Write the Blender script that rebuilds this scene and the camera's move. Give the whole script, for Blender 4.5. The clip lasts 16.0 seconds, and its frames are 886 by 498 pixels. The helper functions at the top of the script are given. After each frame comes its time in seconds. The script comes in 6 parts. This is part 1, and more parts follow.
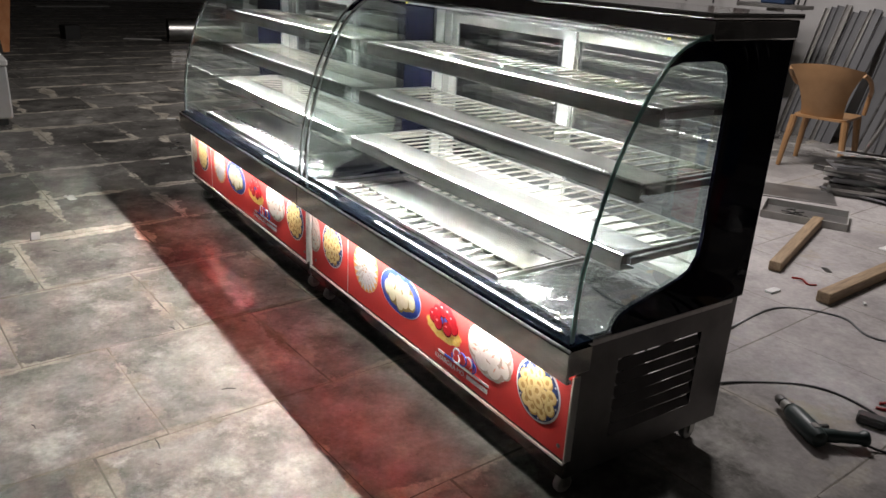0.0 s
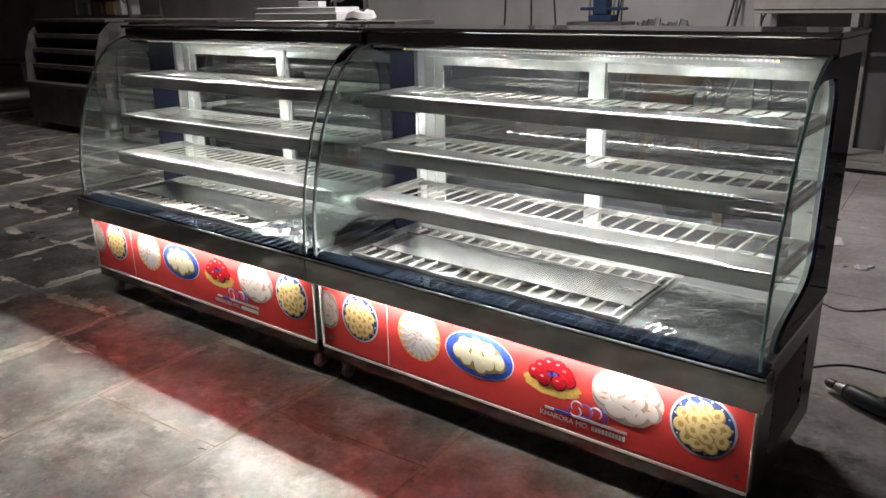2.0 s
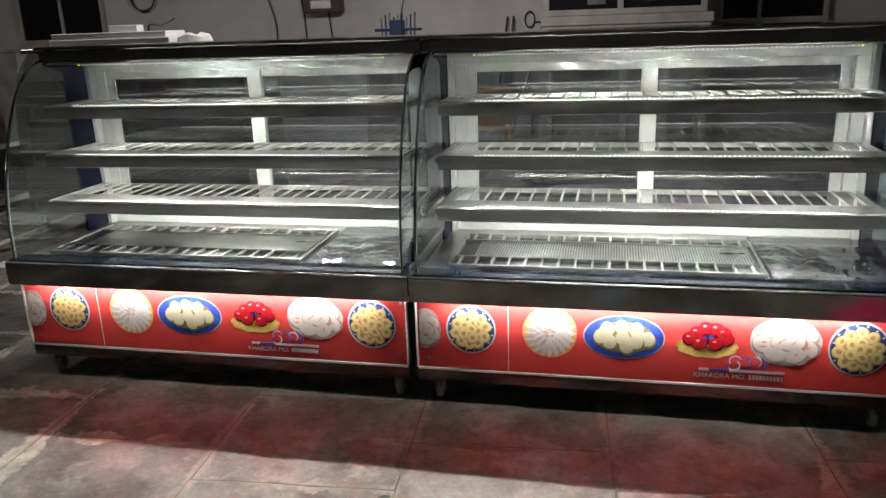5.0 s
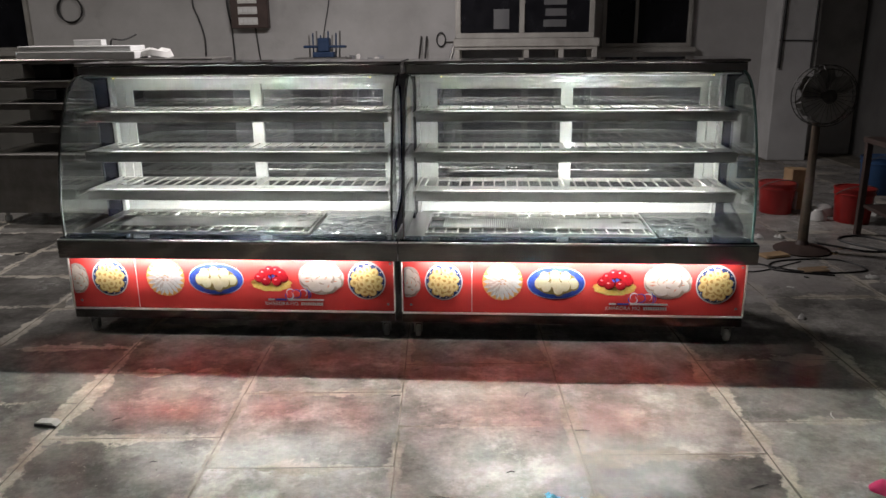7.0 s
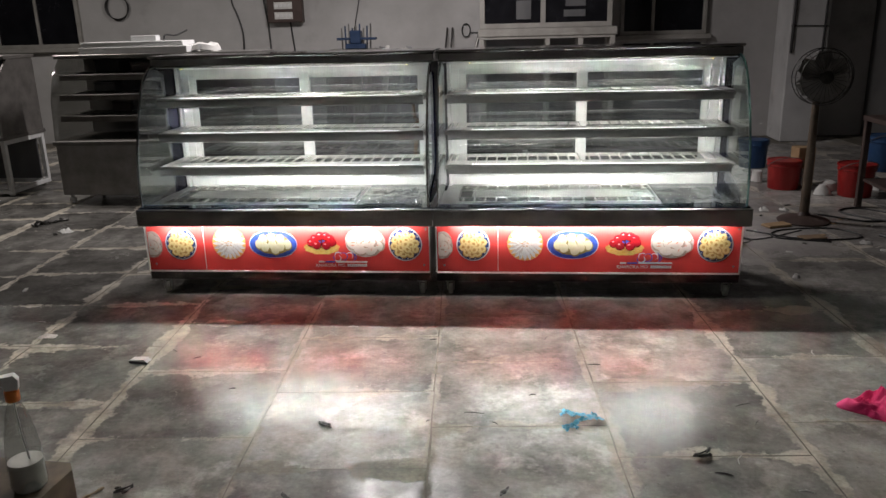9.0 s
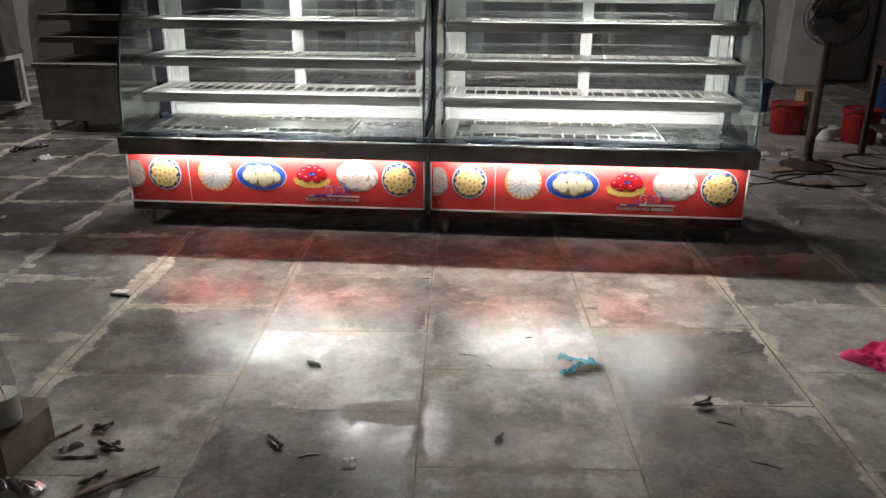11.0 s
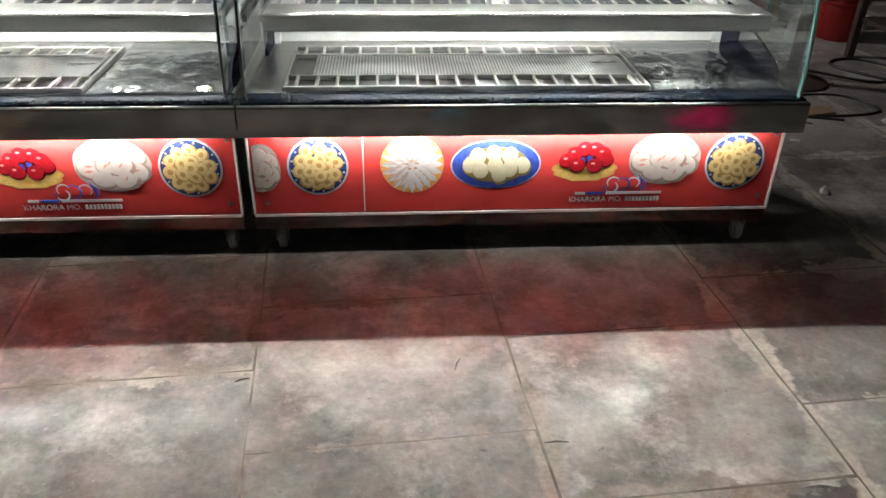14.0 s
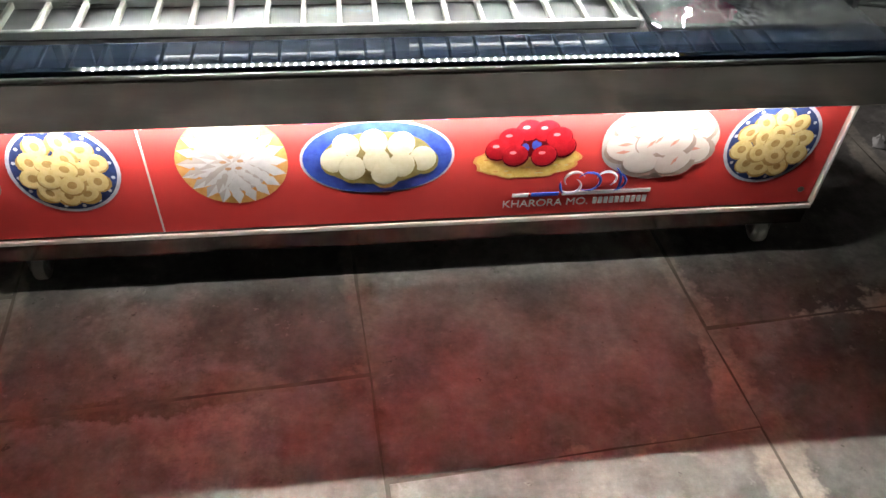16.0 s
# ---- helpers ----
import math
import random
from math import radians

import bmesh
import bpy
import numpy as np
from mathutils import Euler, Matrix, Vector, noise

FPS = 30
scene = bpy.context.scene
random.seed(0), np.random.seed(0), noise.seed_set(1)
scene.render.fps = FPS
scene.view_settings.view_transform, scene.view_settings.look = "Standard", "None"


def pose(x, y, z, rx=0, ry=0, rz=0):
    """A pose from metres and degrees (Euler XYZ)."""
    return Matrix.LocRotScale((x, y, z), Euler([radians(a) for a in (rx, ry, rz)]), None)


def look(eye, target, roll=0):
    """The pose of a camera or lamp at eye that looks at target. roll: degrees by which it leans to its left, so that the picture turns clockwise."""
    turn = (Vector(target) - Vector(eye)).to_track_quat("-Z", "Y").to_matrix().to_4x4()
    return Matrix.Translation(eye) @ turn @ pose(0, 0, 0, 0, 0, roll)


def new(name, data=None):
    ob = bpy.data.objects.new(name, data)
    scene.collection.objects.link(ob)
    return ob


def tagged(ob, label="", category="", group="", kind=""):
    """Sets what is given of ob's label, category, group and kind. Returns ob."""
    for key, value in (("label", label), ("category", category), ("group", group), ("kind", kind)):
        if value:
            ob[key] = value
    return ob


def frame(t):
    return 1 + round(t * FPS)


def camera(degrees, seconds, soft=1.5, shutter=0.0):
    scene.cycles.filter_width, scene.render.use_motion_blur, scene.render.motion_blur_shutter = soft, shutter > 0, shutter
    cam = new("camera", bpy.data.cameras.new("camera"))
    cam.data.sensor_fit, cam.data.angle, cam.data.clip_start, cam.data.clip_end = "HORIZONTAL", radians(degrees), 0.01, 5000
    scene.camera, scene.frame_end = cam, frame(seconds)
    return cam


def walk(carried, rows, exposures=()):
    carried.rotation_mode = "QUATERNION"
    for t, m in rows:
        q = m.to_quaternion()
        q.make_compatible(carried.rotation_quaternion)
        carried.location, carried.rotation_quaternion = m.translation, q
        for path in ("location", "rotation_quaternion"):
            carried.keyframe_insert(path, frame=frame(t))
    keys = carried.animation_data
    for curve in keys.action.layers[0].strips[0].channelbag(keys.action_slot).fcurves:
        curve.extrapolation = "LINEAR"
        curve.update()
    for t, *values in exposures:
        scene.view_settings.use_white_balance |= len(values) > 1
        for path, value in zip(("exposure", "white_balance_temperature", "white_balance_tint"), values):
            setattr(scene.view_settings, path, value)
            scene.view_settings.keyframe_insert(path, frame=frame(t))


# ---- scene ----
cam = camera(59.9, 16.0)
PATH = [
    (0, (3.063, -1.395, 1.506), (1.527, -0.324, 0.804), 3.0),
    (0.5, (2.945, -1.606, 1.511), (1.483, -0.403, 0.864), 1.7),
    (1, (2.78, -1.767, 1.511), (1.394, -0.463, 0.896), 0.9),
    (1.5, (2.463, -1.867, 1.509), (1.179, -0.473, 0.872), -0.3),
    (2, (2.218, -2.01, 1.516), (1.046, -0.511, 0.899), -1.0),
    (2.5, (1.968, -2.152, 1.526), (0.905, -0.563, 0.936), -1.0),
    (3, (1.662, -2.181, 1.485), (0.672, -0.548, 0.891), -2.1),
    (3.5, (1.393, -2.277, 1.466), (0.475, -0.607, 0.858), -1.8),
    (4, (1.137, -2.485, 1.444), (0.362, -0.748, 0.825), -0.6),
    (4.5, (0.881, -2.541, 1.448), (0.251, -0.751, 0.815), -1.1),
    (5, (0.739, -2.712, 1.463), (0.315, -0.841, 0.897), -2.0),
    (5.2, (0.683, -2.841, 1.465), (0.355, -0.941, 0.936), -2.5),
    (7.3, (0.482, -3.848, 1.579), (0.358, -1.928, 1.033), -0.3),
    (7.5, (0.503, -3.904, 1.585), (0.383, -1.983, 1.04), -0.1),
    (8, (0.607, -4.058, 1.565), (0.421, -2.147, 1.006), -0.8),
    (8.5, (0.602, -4.189, 1.579), (0.375, -2.285, 1.01), -1.7),
    (9, (0.489, -4.306, 1.569), (0.293, -2.398, 1.004), -1.5),
    (9.5, (0.438, -4.392, 1.545), (0.293, -2.487, 0.956), -0.5),
    (10, (0.448, -4.395, 1.53), (0.322, -2.502, 0.897), 0.0),
    (10.2, (0.469, -4.373, 1.532), (0.345, -2.487, 0.879), 0.2),
    (12.3, (0.388, -3.514, 1.486), (0.163, -1.686, 0.707), -0.4),
    (12.5, (0.388, -3.371, 1.478), (0.186, -1.543, 0.691), -0.4),
    (13, (0.335, -3.022, 1.403), (0.179, -1.201, 0.59), -0.1),
    (13.5, (0.323, -2.669, 1.402), (0.312, -0.865, 0.538), 0.3),
    (14, (0.456, -2.279, 1.349), (0.588, -0.56, 0.336), 1.1),
    (14.5, (0.509, -1.968, 1.312), (0.752, -0.317, 0.211), 2.3),
    (15, (0.576, -1.688, 1.274), (0.921, -0.127, 0.073), 3.6),
    (15.5, (0.711, -1.391, 1.246), (1.021, 0.079, -0.074), 4.0),
    (16, (0.753, -1.188, 1.217), (0.97, 0.242, -0.164), 3.0),
]
walk(cam, [(t, look(eye, target, roll)) for t, eye, target, roll in PATH], exposures=[(0.0, 0.38), (1.0, 0.24), (2.5, 0.0), (3.5, -0.15), (5.0, -0.2), (7.5, 0.08), (10.0, 0.12), (12.5, 0.03), (13.5, -0.13), (14.5, -0.1), (16.0, 0.1)])

# ---------------------------------------------------------------- world and lights
world = bpy.data.worlds.new("night")
scene.world = world
world.use_nodes = True
world.node_tree.nodes["Background"].inputs["Color"].default_value = (0.02, 0.025, 0.035, 1)
world.node_tree.nodes["Background"].inputs["Strength"].default_value = 0.06

LED_TOP, LED_SHELF, LED_MID, LED_LOW, LED_PANEL, ROOM = 2300.0, 250.0, 760.0, 440.0, 360.0, 4.0

# ---------------------------------------------------------------- geometry helpers
def chamfer_box(x0, x1, y0, y1, z0, z1, b=0.002):
    lo, hi = (x0, y0, z0), (x1, y1, z1)
    b = min(b, *(0.45 * (h - l) for l, h in zip(lo, hi)))
    verts, idx = [], {}
    for sx in (0, 1):
        for sy in (0, 1):
            for sz in (0, 1):
                s = (sx, sy, sz)
                for a in range(3):
                    p = []
                    for k in range(3):
                        v = hi[k] if s[k] else lo[k]
                        if k != a:
                            v += -b if s[k] else b
                        p.append(v)
                    idx[(s, a)] = len(verts)
                    verts.append(tuple(p))
    faces = []
    for a in range(3):
        u, w = (a + 1) % 3, (a + 2) % 3
        for side in (0, 1):
            ring = []
            for cu, cw in ((0, 0), (1, 0), (1, 1), (0, 1)):
                s = [0, 0, 0]
                s[a], s[u], s[w] = side, cu, cw
                ring.append(idx[(tuple(s), a)])
            faces.append(ring)
        for cu in (0, 1):
            for cw in (0, 1):
                s0, s1 = [0, 0, 0], [0, 0, 0]
                s0[u] = s1[u] = cu
                s0[w] = s1[w] = cw
                s1[a] = 1
                s0, s1 = tuple(s0), tuple(s1)
                faces.append([idx[(s0, u)], idx[(s1, u)], idx[(s1, w)], idx[(s0, w)]])
    for s in {k[0] for k in idx}:
        faces.append([idx[(s, 0)], idx[(s, 1)], idx[(s, 2)]])
    c = [(l + h) / 2 for l, h in zip(lo, hi)]
    out = []
    for f in faces:
        p = [Vector(verts[i]) for i in f]
        n = (p[1] - p[0]).cross(p[2] - p[0])
        m = sum(p, Vector()) / len(p) - Vector(c)
        out.append(f if n.dot(m) > 0 else f[::-1])
    return verts, out


def light_bar(x0, x1, y0, y1, z0, z1, tip=0.0):
    """A strip light: its underside (slot 0) is the lamp, its rear (slot 1) shows the diodes, the rest (slot 2) only glimmers."""
    v = [(x, y, z0 + (tip * (y1 - y0) if y == y0 else 0)) for x, y in ((x0, y0), (x1, y0), (x1, y1), (x0, y1))] + [(x, y, z1 + 0.003) for x, y in ((x0, y0), (x1, y0), (x1, y1), (x0, y1))]
    return [(v, [[3, 2, 1, 0]], 0), (v, [[4, 5, 6, 7], [0, 1, 5, 4], [1, 2, 6, 5], [3, 0, 4, 7]], 2), (v, [[2, 3, 7, 6]], 1)]


def prism(outline, lo, hi, axis="x"):
    """A closed outline in the two other axes, drawn out from lo to hi along axis."""
    def place(a, b, c):
        return {"x": (c, a, b), "y": (a, c, b), "z": (a, b, c)}[axis]
    n = len(outline)
    verts = [place(a, b, lo) for a, b in outline] + [place(a, b, hi) for a, b in outline]
    faces = [list(range(n))[::-1], list(range(n, 2 * n))]
    faces += [[i, (i + 1) % n, n + (i + 1) % n, n + i] for i in range(n)]
    return verts, faces


def tube(path, r, sides=8, closed=False):
    """A round bar along a list of points; r is one radius or one for each point."""
    pts = [Vector(p) for p in path]
    n = len(pts)
    rs = r if isinstance(r, (list, tuple)) else [r] * n
    verts, faces = [], []
    up = None
    for i, p in enumerate(pts):
        a = pts[(i - 1) % n] if closed or i else p
        b = pts[(i + 1) % n] if closed or i < n - 1 else p
        d = (b - a).normalized()
        if up is None:
            up = Vector((0, 0, 1)) if abs(d.z) < 0.9 else Vector((1, 0, 0))
        e = d.cross(up)
        if e.length < 1e-5:
            e = d.cross(Vector((1, 0.2, 0.1)))
        e.normalize()
        up = e.cross(d).normalized()
        for k in range(sides):
            t = 2 * math.pi * k / sides
            verts.append(tuple(p + rs[i] * (math.cos(t) * e + math.sin(t) * up)))
    last = n if closed else n - 1
    for i in range(last):
        for k in range(sides):
            j = (i + 1) % n
            faces.append([i * sides + k, i * sides + (k + 1) % sides, j * sides + (k + 1) % sides, j * sides + k])
    if not closed:
        faces.append(list(range(sides))[::-1])
        faces.append([(n - 1) * sides + k for k in range(sides)])
    return verts, faces


def lathe(profile, cx=0.0, cy=0.0, cz=0.0, sides=24, sx=1.0, sy=1.0):
    """A profile of (radius, height) turned round the upright axis."""
    verts, faces = [], []
    for r, h in profile:
        for k in range(sides):
            t = 2 * math.pi * k / sides
            verts.append((cx + sx * r * math.cos(t), cy + sy * r * math.sin(t), cz + h))
    for i in range(len(profile) - 1):
        for k in range(sides):
            faces.append([i * sides + k, i * sides + (k + 1) % sides, (i + 1) * sides + (k + 1) % sides, (i + 1) * sides + k])
    faces.append(list(range(sides))[::-1])
    faces.append([(len(profile) - 1) * sides + k for k in range(sides)])
    return verts, faces


def moved(geom, m):
    return [tuple(m @ Vector(v)) for v in geom[0]], geom[1]


def make_mesh(name, geoms, mats, smooth=False, fix=True):
    """geoms: list of (verts, faces) or (verts, faces, material index)."""
    verts, faces, slots = [], [], []
    for g in geoms:
        base = len(verts)
        verts += g[0]
        faces += [[base + i for i in f] for f in g[1]]
        slots += [g[2] if len(g) > 2 else 0] * len(g[1])
    me = bpy.data.meshes.new(name)
    me.from_pydata(verts, [], faces)
    for m in mats if isinstance(mats, (list, tuple)) else [mats]:
        me.materials.append(m)
    for p, s in zip(me.polygons, slots):
        p.material_index = s
    if fix:
        bm = bmesh.new()
        bm.from_mesh(me)
        bmesh.ops.recalc_face_normals(bm, faces=bm.faces)
        bm.to_mesh(me)
        bm.free()
    if smooth:
        me.polygons.foreach_set("use_smooth", [True] * len(me.polygons))
        me.set_sharp_from_angle(angle=radians(38))
    me.update()
    return me


def thing(name, label, category, at=(0, 0, 0), turn=0.0, group="", kind=""):
    ob = new(name)
    ob.empty_display_size = 0.1
    ob.matrix_basis = pose(*at, 0, 0, turn)
    return tagged(ob, label, category, group, kind)


def part(name, geoms, mats, parent, label="", smooth=False, fix=True):
    ob = new(name, make_mesh(name, geoms if isinstance(geoms, list) else [geoms], mats, smooth, fix))
    ob.parent = parent
    if label:
        tagged(ob, label)
    return ob


def solo(name, geoms, mats, label, category, smooth=False, kind="", group="", at=None, turn=0.0, tilt=(0, 0)):
    ob = new(name, make_mesh(name, geoms if isinstance(geoms, list) else [geoms], mats, smooth))
    if at:
        ob.matrix_basis = pose(*at, tilt[0], tilt[1], turn)
    return tagged(ob, label, category, group, kind)


def spline(points, steps=6):
    """Catmull-Rom through points."""
    p = [Vector(q) for q in points]
    p = [2 * p[0] - p[1]] + p + [2 * p[-1] - p[-2]]
    out = []
    for i in range(1, len(p) - 2):
        for k in range(steps):
            t = k / steps
            a, b, c, d = p[i - 1], p[i], p[i + 1], p[i + 2]
            out.append(0.5 * ((2 * b) + (c - a) * t + (2 * a - 5 * b + 4 * c - d) * t * t + (3 * b - a - 3 * c + d) * t ** 3))
    out.append(p[-2])
    return [tuple(v) for v in out]


# ---------------------------------------------------------------- materials
def links(nt, *pairs):
    for a, b in pairs:
        nt.links.new(a, b)


def surface(name, c1, c2, scale=6.0, rough=0.5, rough_var=0.15, metal=0.0, bump=0.15, fine=120.0, stretch=(1, 1, 1),
            random_tone=0.0, detail=6.0, contrast=(0.35, 0.65), coat=0.0, c3=None, c3_at=(0.62, 0.7), c3_scale=2.0):
    """Two colours mixed by broad noise, fine grain in roughness and relief; c3: a third colour in patches."""
    m = bpy.data.materials.new(name)
    m.use_nodes = True
    nt = m.node_tree
    b = nt.nodes["Principled BSDF"]
    tc = nt.nodes.new("ShaderNodeTexCoord")
    mp = nt.nodes.new("ShaderNodeMapping")
    mp.inputs["Scale"].default_value = stretch
    links(nt, (tc.outputs["Object"], mp.inputs["Vector"]))
    big = nt.nodes.new("ShaderNodeTexNoise")
    big.inputs["Scale"].default_value, big.inputs["Detail"].default_value, big.inputs["Roughness"].default_value = scale, detail, 0.62
    small = nt.nodes.new("ShaderNodeTexNoise")
    small.inputs["Scale"].default_value, small.inputs["Detail"].default_value = fine, 3.0
    links(nt, (mp.outputs[0], big.inputs["Vector"]), (mp.outputs[0], small.inputs["Vector"]))
    ramp = nt.nodes.new("ShaderNodeMapRange")
    ramp.inputs["From Min"].default_value, ramp.inputs["From Max"].default_value = contrast
    mix = nt.nodes.new("ShaderNodeMix")
    mix.data_type = "RGBA"
    mix.inputs["A"].default_value, mix.inputs["B"].default_value = (*c1, 1), (*c2, 1)
    links(nt, (big.outputs["Fac"], ramp.inputs["Value"]), (ramp.outputs[0], mix.inputs["Factor"]))
    col = mix.outputs["Result"]
    if c3:
        n3 = nt.nodes.new("ShaderNodeTexNoise")
        n3.inputs["Scale"].default_value, n3.inputs["Detail"].default_value, n3.inputs["Roughness"].default_value = c3_scale, 8.0, 0.65
        off = nt.nodes.new("ShaderNodeMapping")
        off.inputs["Location"].default_value = (3.7, 1.9, 5.1)
        r3 = nt.nodes.new("ShaderNodeMapRange")
        r3.inputs["From Min"].default_value, r3.inputs["From Max"].default_value = c3_at
        m3 = nt.nodes.new("ShaderNodeMix")
        m3.data_type = "RGBA"
        m3.inputs["B"].default_value = (*c3, 1)
        links(nt, (tc.outputs["Object"], off.inputs["Vector"]), (off.outputs[0], n3.inputs["Vector"]), (n3.outputs["Fac"], r3.inputs["Value"]),
              (r3.outputs[0], m3.inputs["Factor"]), (col, m3.inputs["A"]))
        col = m3.outputs["Result"]
    if random_tone:
        oi = nt.nodes.new("ShaderNodeObjectInfo")
        rr = nt.nodes.new("ShaderNodeMapRange")
        rr.inputs["To Min"].default_value, rr.inputs["To Max"].default_value = 1 - random_tone, 1 + random_tone
        hs = nt.nodes.new("ShaderNodeHueSaturation")
        links(nt, (oi.outputs["Random"], rr.inputs["Value"]), (rr.outputs[0], hs.inputs["Value"]), (col, hs.inputs["Color"]))
        col = hs.outputs["Color"]
    links(nt, (col, b.inputs["Base Color"]))
    rg = nt.nodes.new("ShaderNodeMapRange")
    rg.inputs["To Min"].default_value, rg.inputs["To Max"].default_value = max(0.02, rough - rough_var), min(1.0, rough + rough_var)
    links(nt, (big.outputs["Fac"], rg.inputs["Value"]), (rg.outputs[0], b.inputs["Roughness"]))
    b.inputs["Metallic"].default_value = metal
    b.inputs["Coat Weight"].default_value = coat
    if bump:
        add = nt.nodes.new("ShaderNodeMath")
        add.operation = "MULTIPLY_ADD"
        add.inputs[1].default_value = 0.35
        bp = nt.nodes.new("ShaderNodeBump")
        bp.inputs["Strength"].default_value, bp.inputs["Distance"].default_value = bump, 0.004
        links(nt, (small.outputs["Fac"], add.inputs[0]), (big.outputs["Fac"], add.inputs[2]), (add.outputs[0], bp.inputs["Height"]), (bp.outputs[0], b.inputs["Normal"]))
    return m


def glass(name, tint, base=0.05, haze=0.0, rise=1.0):
    """A clear pane: straight through, with mirror gloss that rises at grazing angles and a trace of dust."""
    m = bpy.data.materials.new(name)
    m.use_nodes = True
    nt = m.node_tree
    nt.nodes.remove(nt.nodes["Principled BSDF"])
    out = nt.nodes["Material Output"]
    tr, gl, mx, lw, pw, ad = (nt.nodes.new("ShaderNode" + k) for k in ("BsdfTransparent", "BsdfGlossy", "MixShader", "LayerWeight", "Math", "Math"))
    tr.inputs["Color"].default_value = (*tint, 1)
    gl.inputs["Roughness"].default_value = 0.015
    lw.inputs["Blend"].default_value = 0.5
    pw.operation, ad.operation = "POWER", "MULTIPLY_ADD"
    pw.inputs[1].default_value, ad.inputs[1].default_value, ad.inputs[2].default_value = 4.5, (1 - base) * rise, base
    links(nt, (lw.outputs["Facing"], pw.inputs[0]), (pw.outputs[0], ad.inputs[0]), (ad.outputs[0], mx.inputs[0]), (tr.outputs[0], mx.inputs[1]), (gl.outputs[0], mx.inputs[2]))
    last = mx.outputs[0]
    if haze:
        df, m2, tc, nz, rg = (nt.nodes.new("ShaderNode" + k) for k in ("BsdfDiffuse", "MixShader", "TexCoord", "TexNoise", "MapRange"))
        df.inputs["Color"].default_value = (0.7, 0.72, 0.7, 1)
        nz.inputs["Scale"].default_value, nz.inputs["Detail"].default_value = 5.0, 8.0
        rg.inputs["From Min"].default_value, rg.inputs["From Max"].default_value = 0.4, 0.75
        rg.inputs["To Max"].default_value = haze
        links(nt, (tc.outputs["Object"], nz.inputs["Vector"]), (nz.outputs["Fac"], rg.inputs["Value"]), (rg.outputs[0], m2.inputs[0]),
              (last, m2.inputs[1]), (df.outputs[0], m2.inputs[2]))
        last = m2.outputs[0]
    links(nt, (last, out.inputs["Surface"]))
    return m


def black_glass(name, colour, base):
    """Glass painted black on its back: a dark body under a mirror gloss that rises at grazing angles."""
    m = glass(name, (1, 1, 1), base, 0.0, 0.3)
    nt = m.node_tree
    df = nt.nodes.new("ShaderNodeBsdfDiffuse")
    df.inputs["Color"].default_value = (*colour, 1)
    mx = next(n for n in nt.nodes if n.bl_idname == "ShaderNodeMixShader")
    links(nt, (df.outputs[0], mx.inputs[1]))
    return m


def led(name, colour, strength, pitch=0.0, axis=0):
    """A light strip; pitch: spacing of its diodes, which show as dots."""
    m = bpy.data.materials.new(name)
    m.use_nodes = True
    nt = m.node_tree
    b = nt.nodes["Principled BSDF"]
    b.inputs["Base Color"].default_value = (0.8, 0.8, 0.75, 1)
    b.inputs["Emission Color"].default_value = (*colour, 1)
    b.inputs["Emission Strength"].default_value = strength
    if pitch:
        tc, sp, sn, pw, ml = nt.nodes.new("ShaderNodeTexCoord"), nt.nodes.new("ShaderNodeSeparateXYZ"), nt.nodes.new("ShaderNodeMath"), nt.nodes.new("ShaderNodeMath"), nt.nodes.new("ShaderNodeMath")
        sn.operation, pw.operation, ml.operation = "PINGPONG", "GREATER_THAN", "MULTIPLY_ADD"
        sn.inputs[1].default_value = pitch / 2
        pw.inputs[1].default_value = pitch * 0.38
        ml.inputs[1].default_value, ml.inputs[2].default_value = strength * 3.9, strength * 0.06
        links(nt, (tc.outputs["Object"], sp.inputs[0]), (sp.outputs[axis], sn.inputs[0]), (sn.outputs[0], pw.inputs[0]), (pw.outputs[0], ml.inputs[0]),
              (ml.outputs[0], b.inputs["Emission Strength"]))
    return m


STEEL = surface("brushed_steel", (0.43, 0.425, 0.408), (0.54, 0.534, 0.515), 5, 0.31, 0.10, 1.0, 0.05, 60, (0.6, 9, 9))
BEAD = surface("bright_rolled_edge", (0.70, 0.695, 0.68), (0.78, 0.775, 0.76), 8, 0.09, 0.03, 0.9, 0.0)
BAR_STEEL = surface("satin_steel_bar", (0.38, 0.365, 0.325), (0.47, 0.455, 0.41), 8, 0.33, 0.08, 0.6, 0.05, 60)
STEEL_DARK = surface("polished_steel", (0.25, 0.24, 0.23), (0.36, 0.345, 0.33), 3.5, 0.10, 0.05, 1.0, 0.06, 25, (0.5, 2, 2))
STEEL_OLD = surface("dull_steel", (0.20, 0.19, 0.18), (0.34, 0.33, 0.31), 4, 0.42, 0.12, 0.9, 0.12, 80)
SIDE_BLACK = surface("dark_coated_panel", (0.13, 0.122, 0.12), (0.20, 0.19, 0.185), 5, 0.36, 0.1, 0.7, 0.08, 120)
GLASS_BLACK = black_glass("black_backed_glass", (0.004, 0.0046, 0.011), 0.012)
GALVANISED = surface("galvanised_sheet", (0.19, 0.18, 0.17), (0.30, 0.285, 0.27), 5, 0.36, 0.12, 0.75, 0.12, 80)
WHITE_FRAME = surface("white_powder_coat", (0.41, 0.415, 0.405), (0.49, 0.49, 0.475), 6, 0.42, 0.1, 0.0, 0.06, 90)
TRIM_WHITE = surface("pale_trim", (0.72, 0.71, 0.68), (0.8, 0.79, 0.76), 12, 0.35, 0.1, 0.0, 0.05)
RED_VINYL = surface("red_printed_vinyl", (0.56, 0.050, 0.046), (0.60, 0.060, 0.055), 5, 0.42, 0.06, 0.0, 0.02, 200)
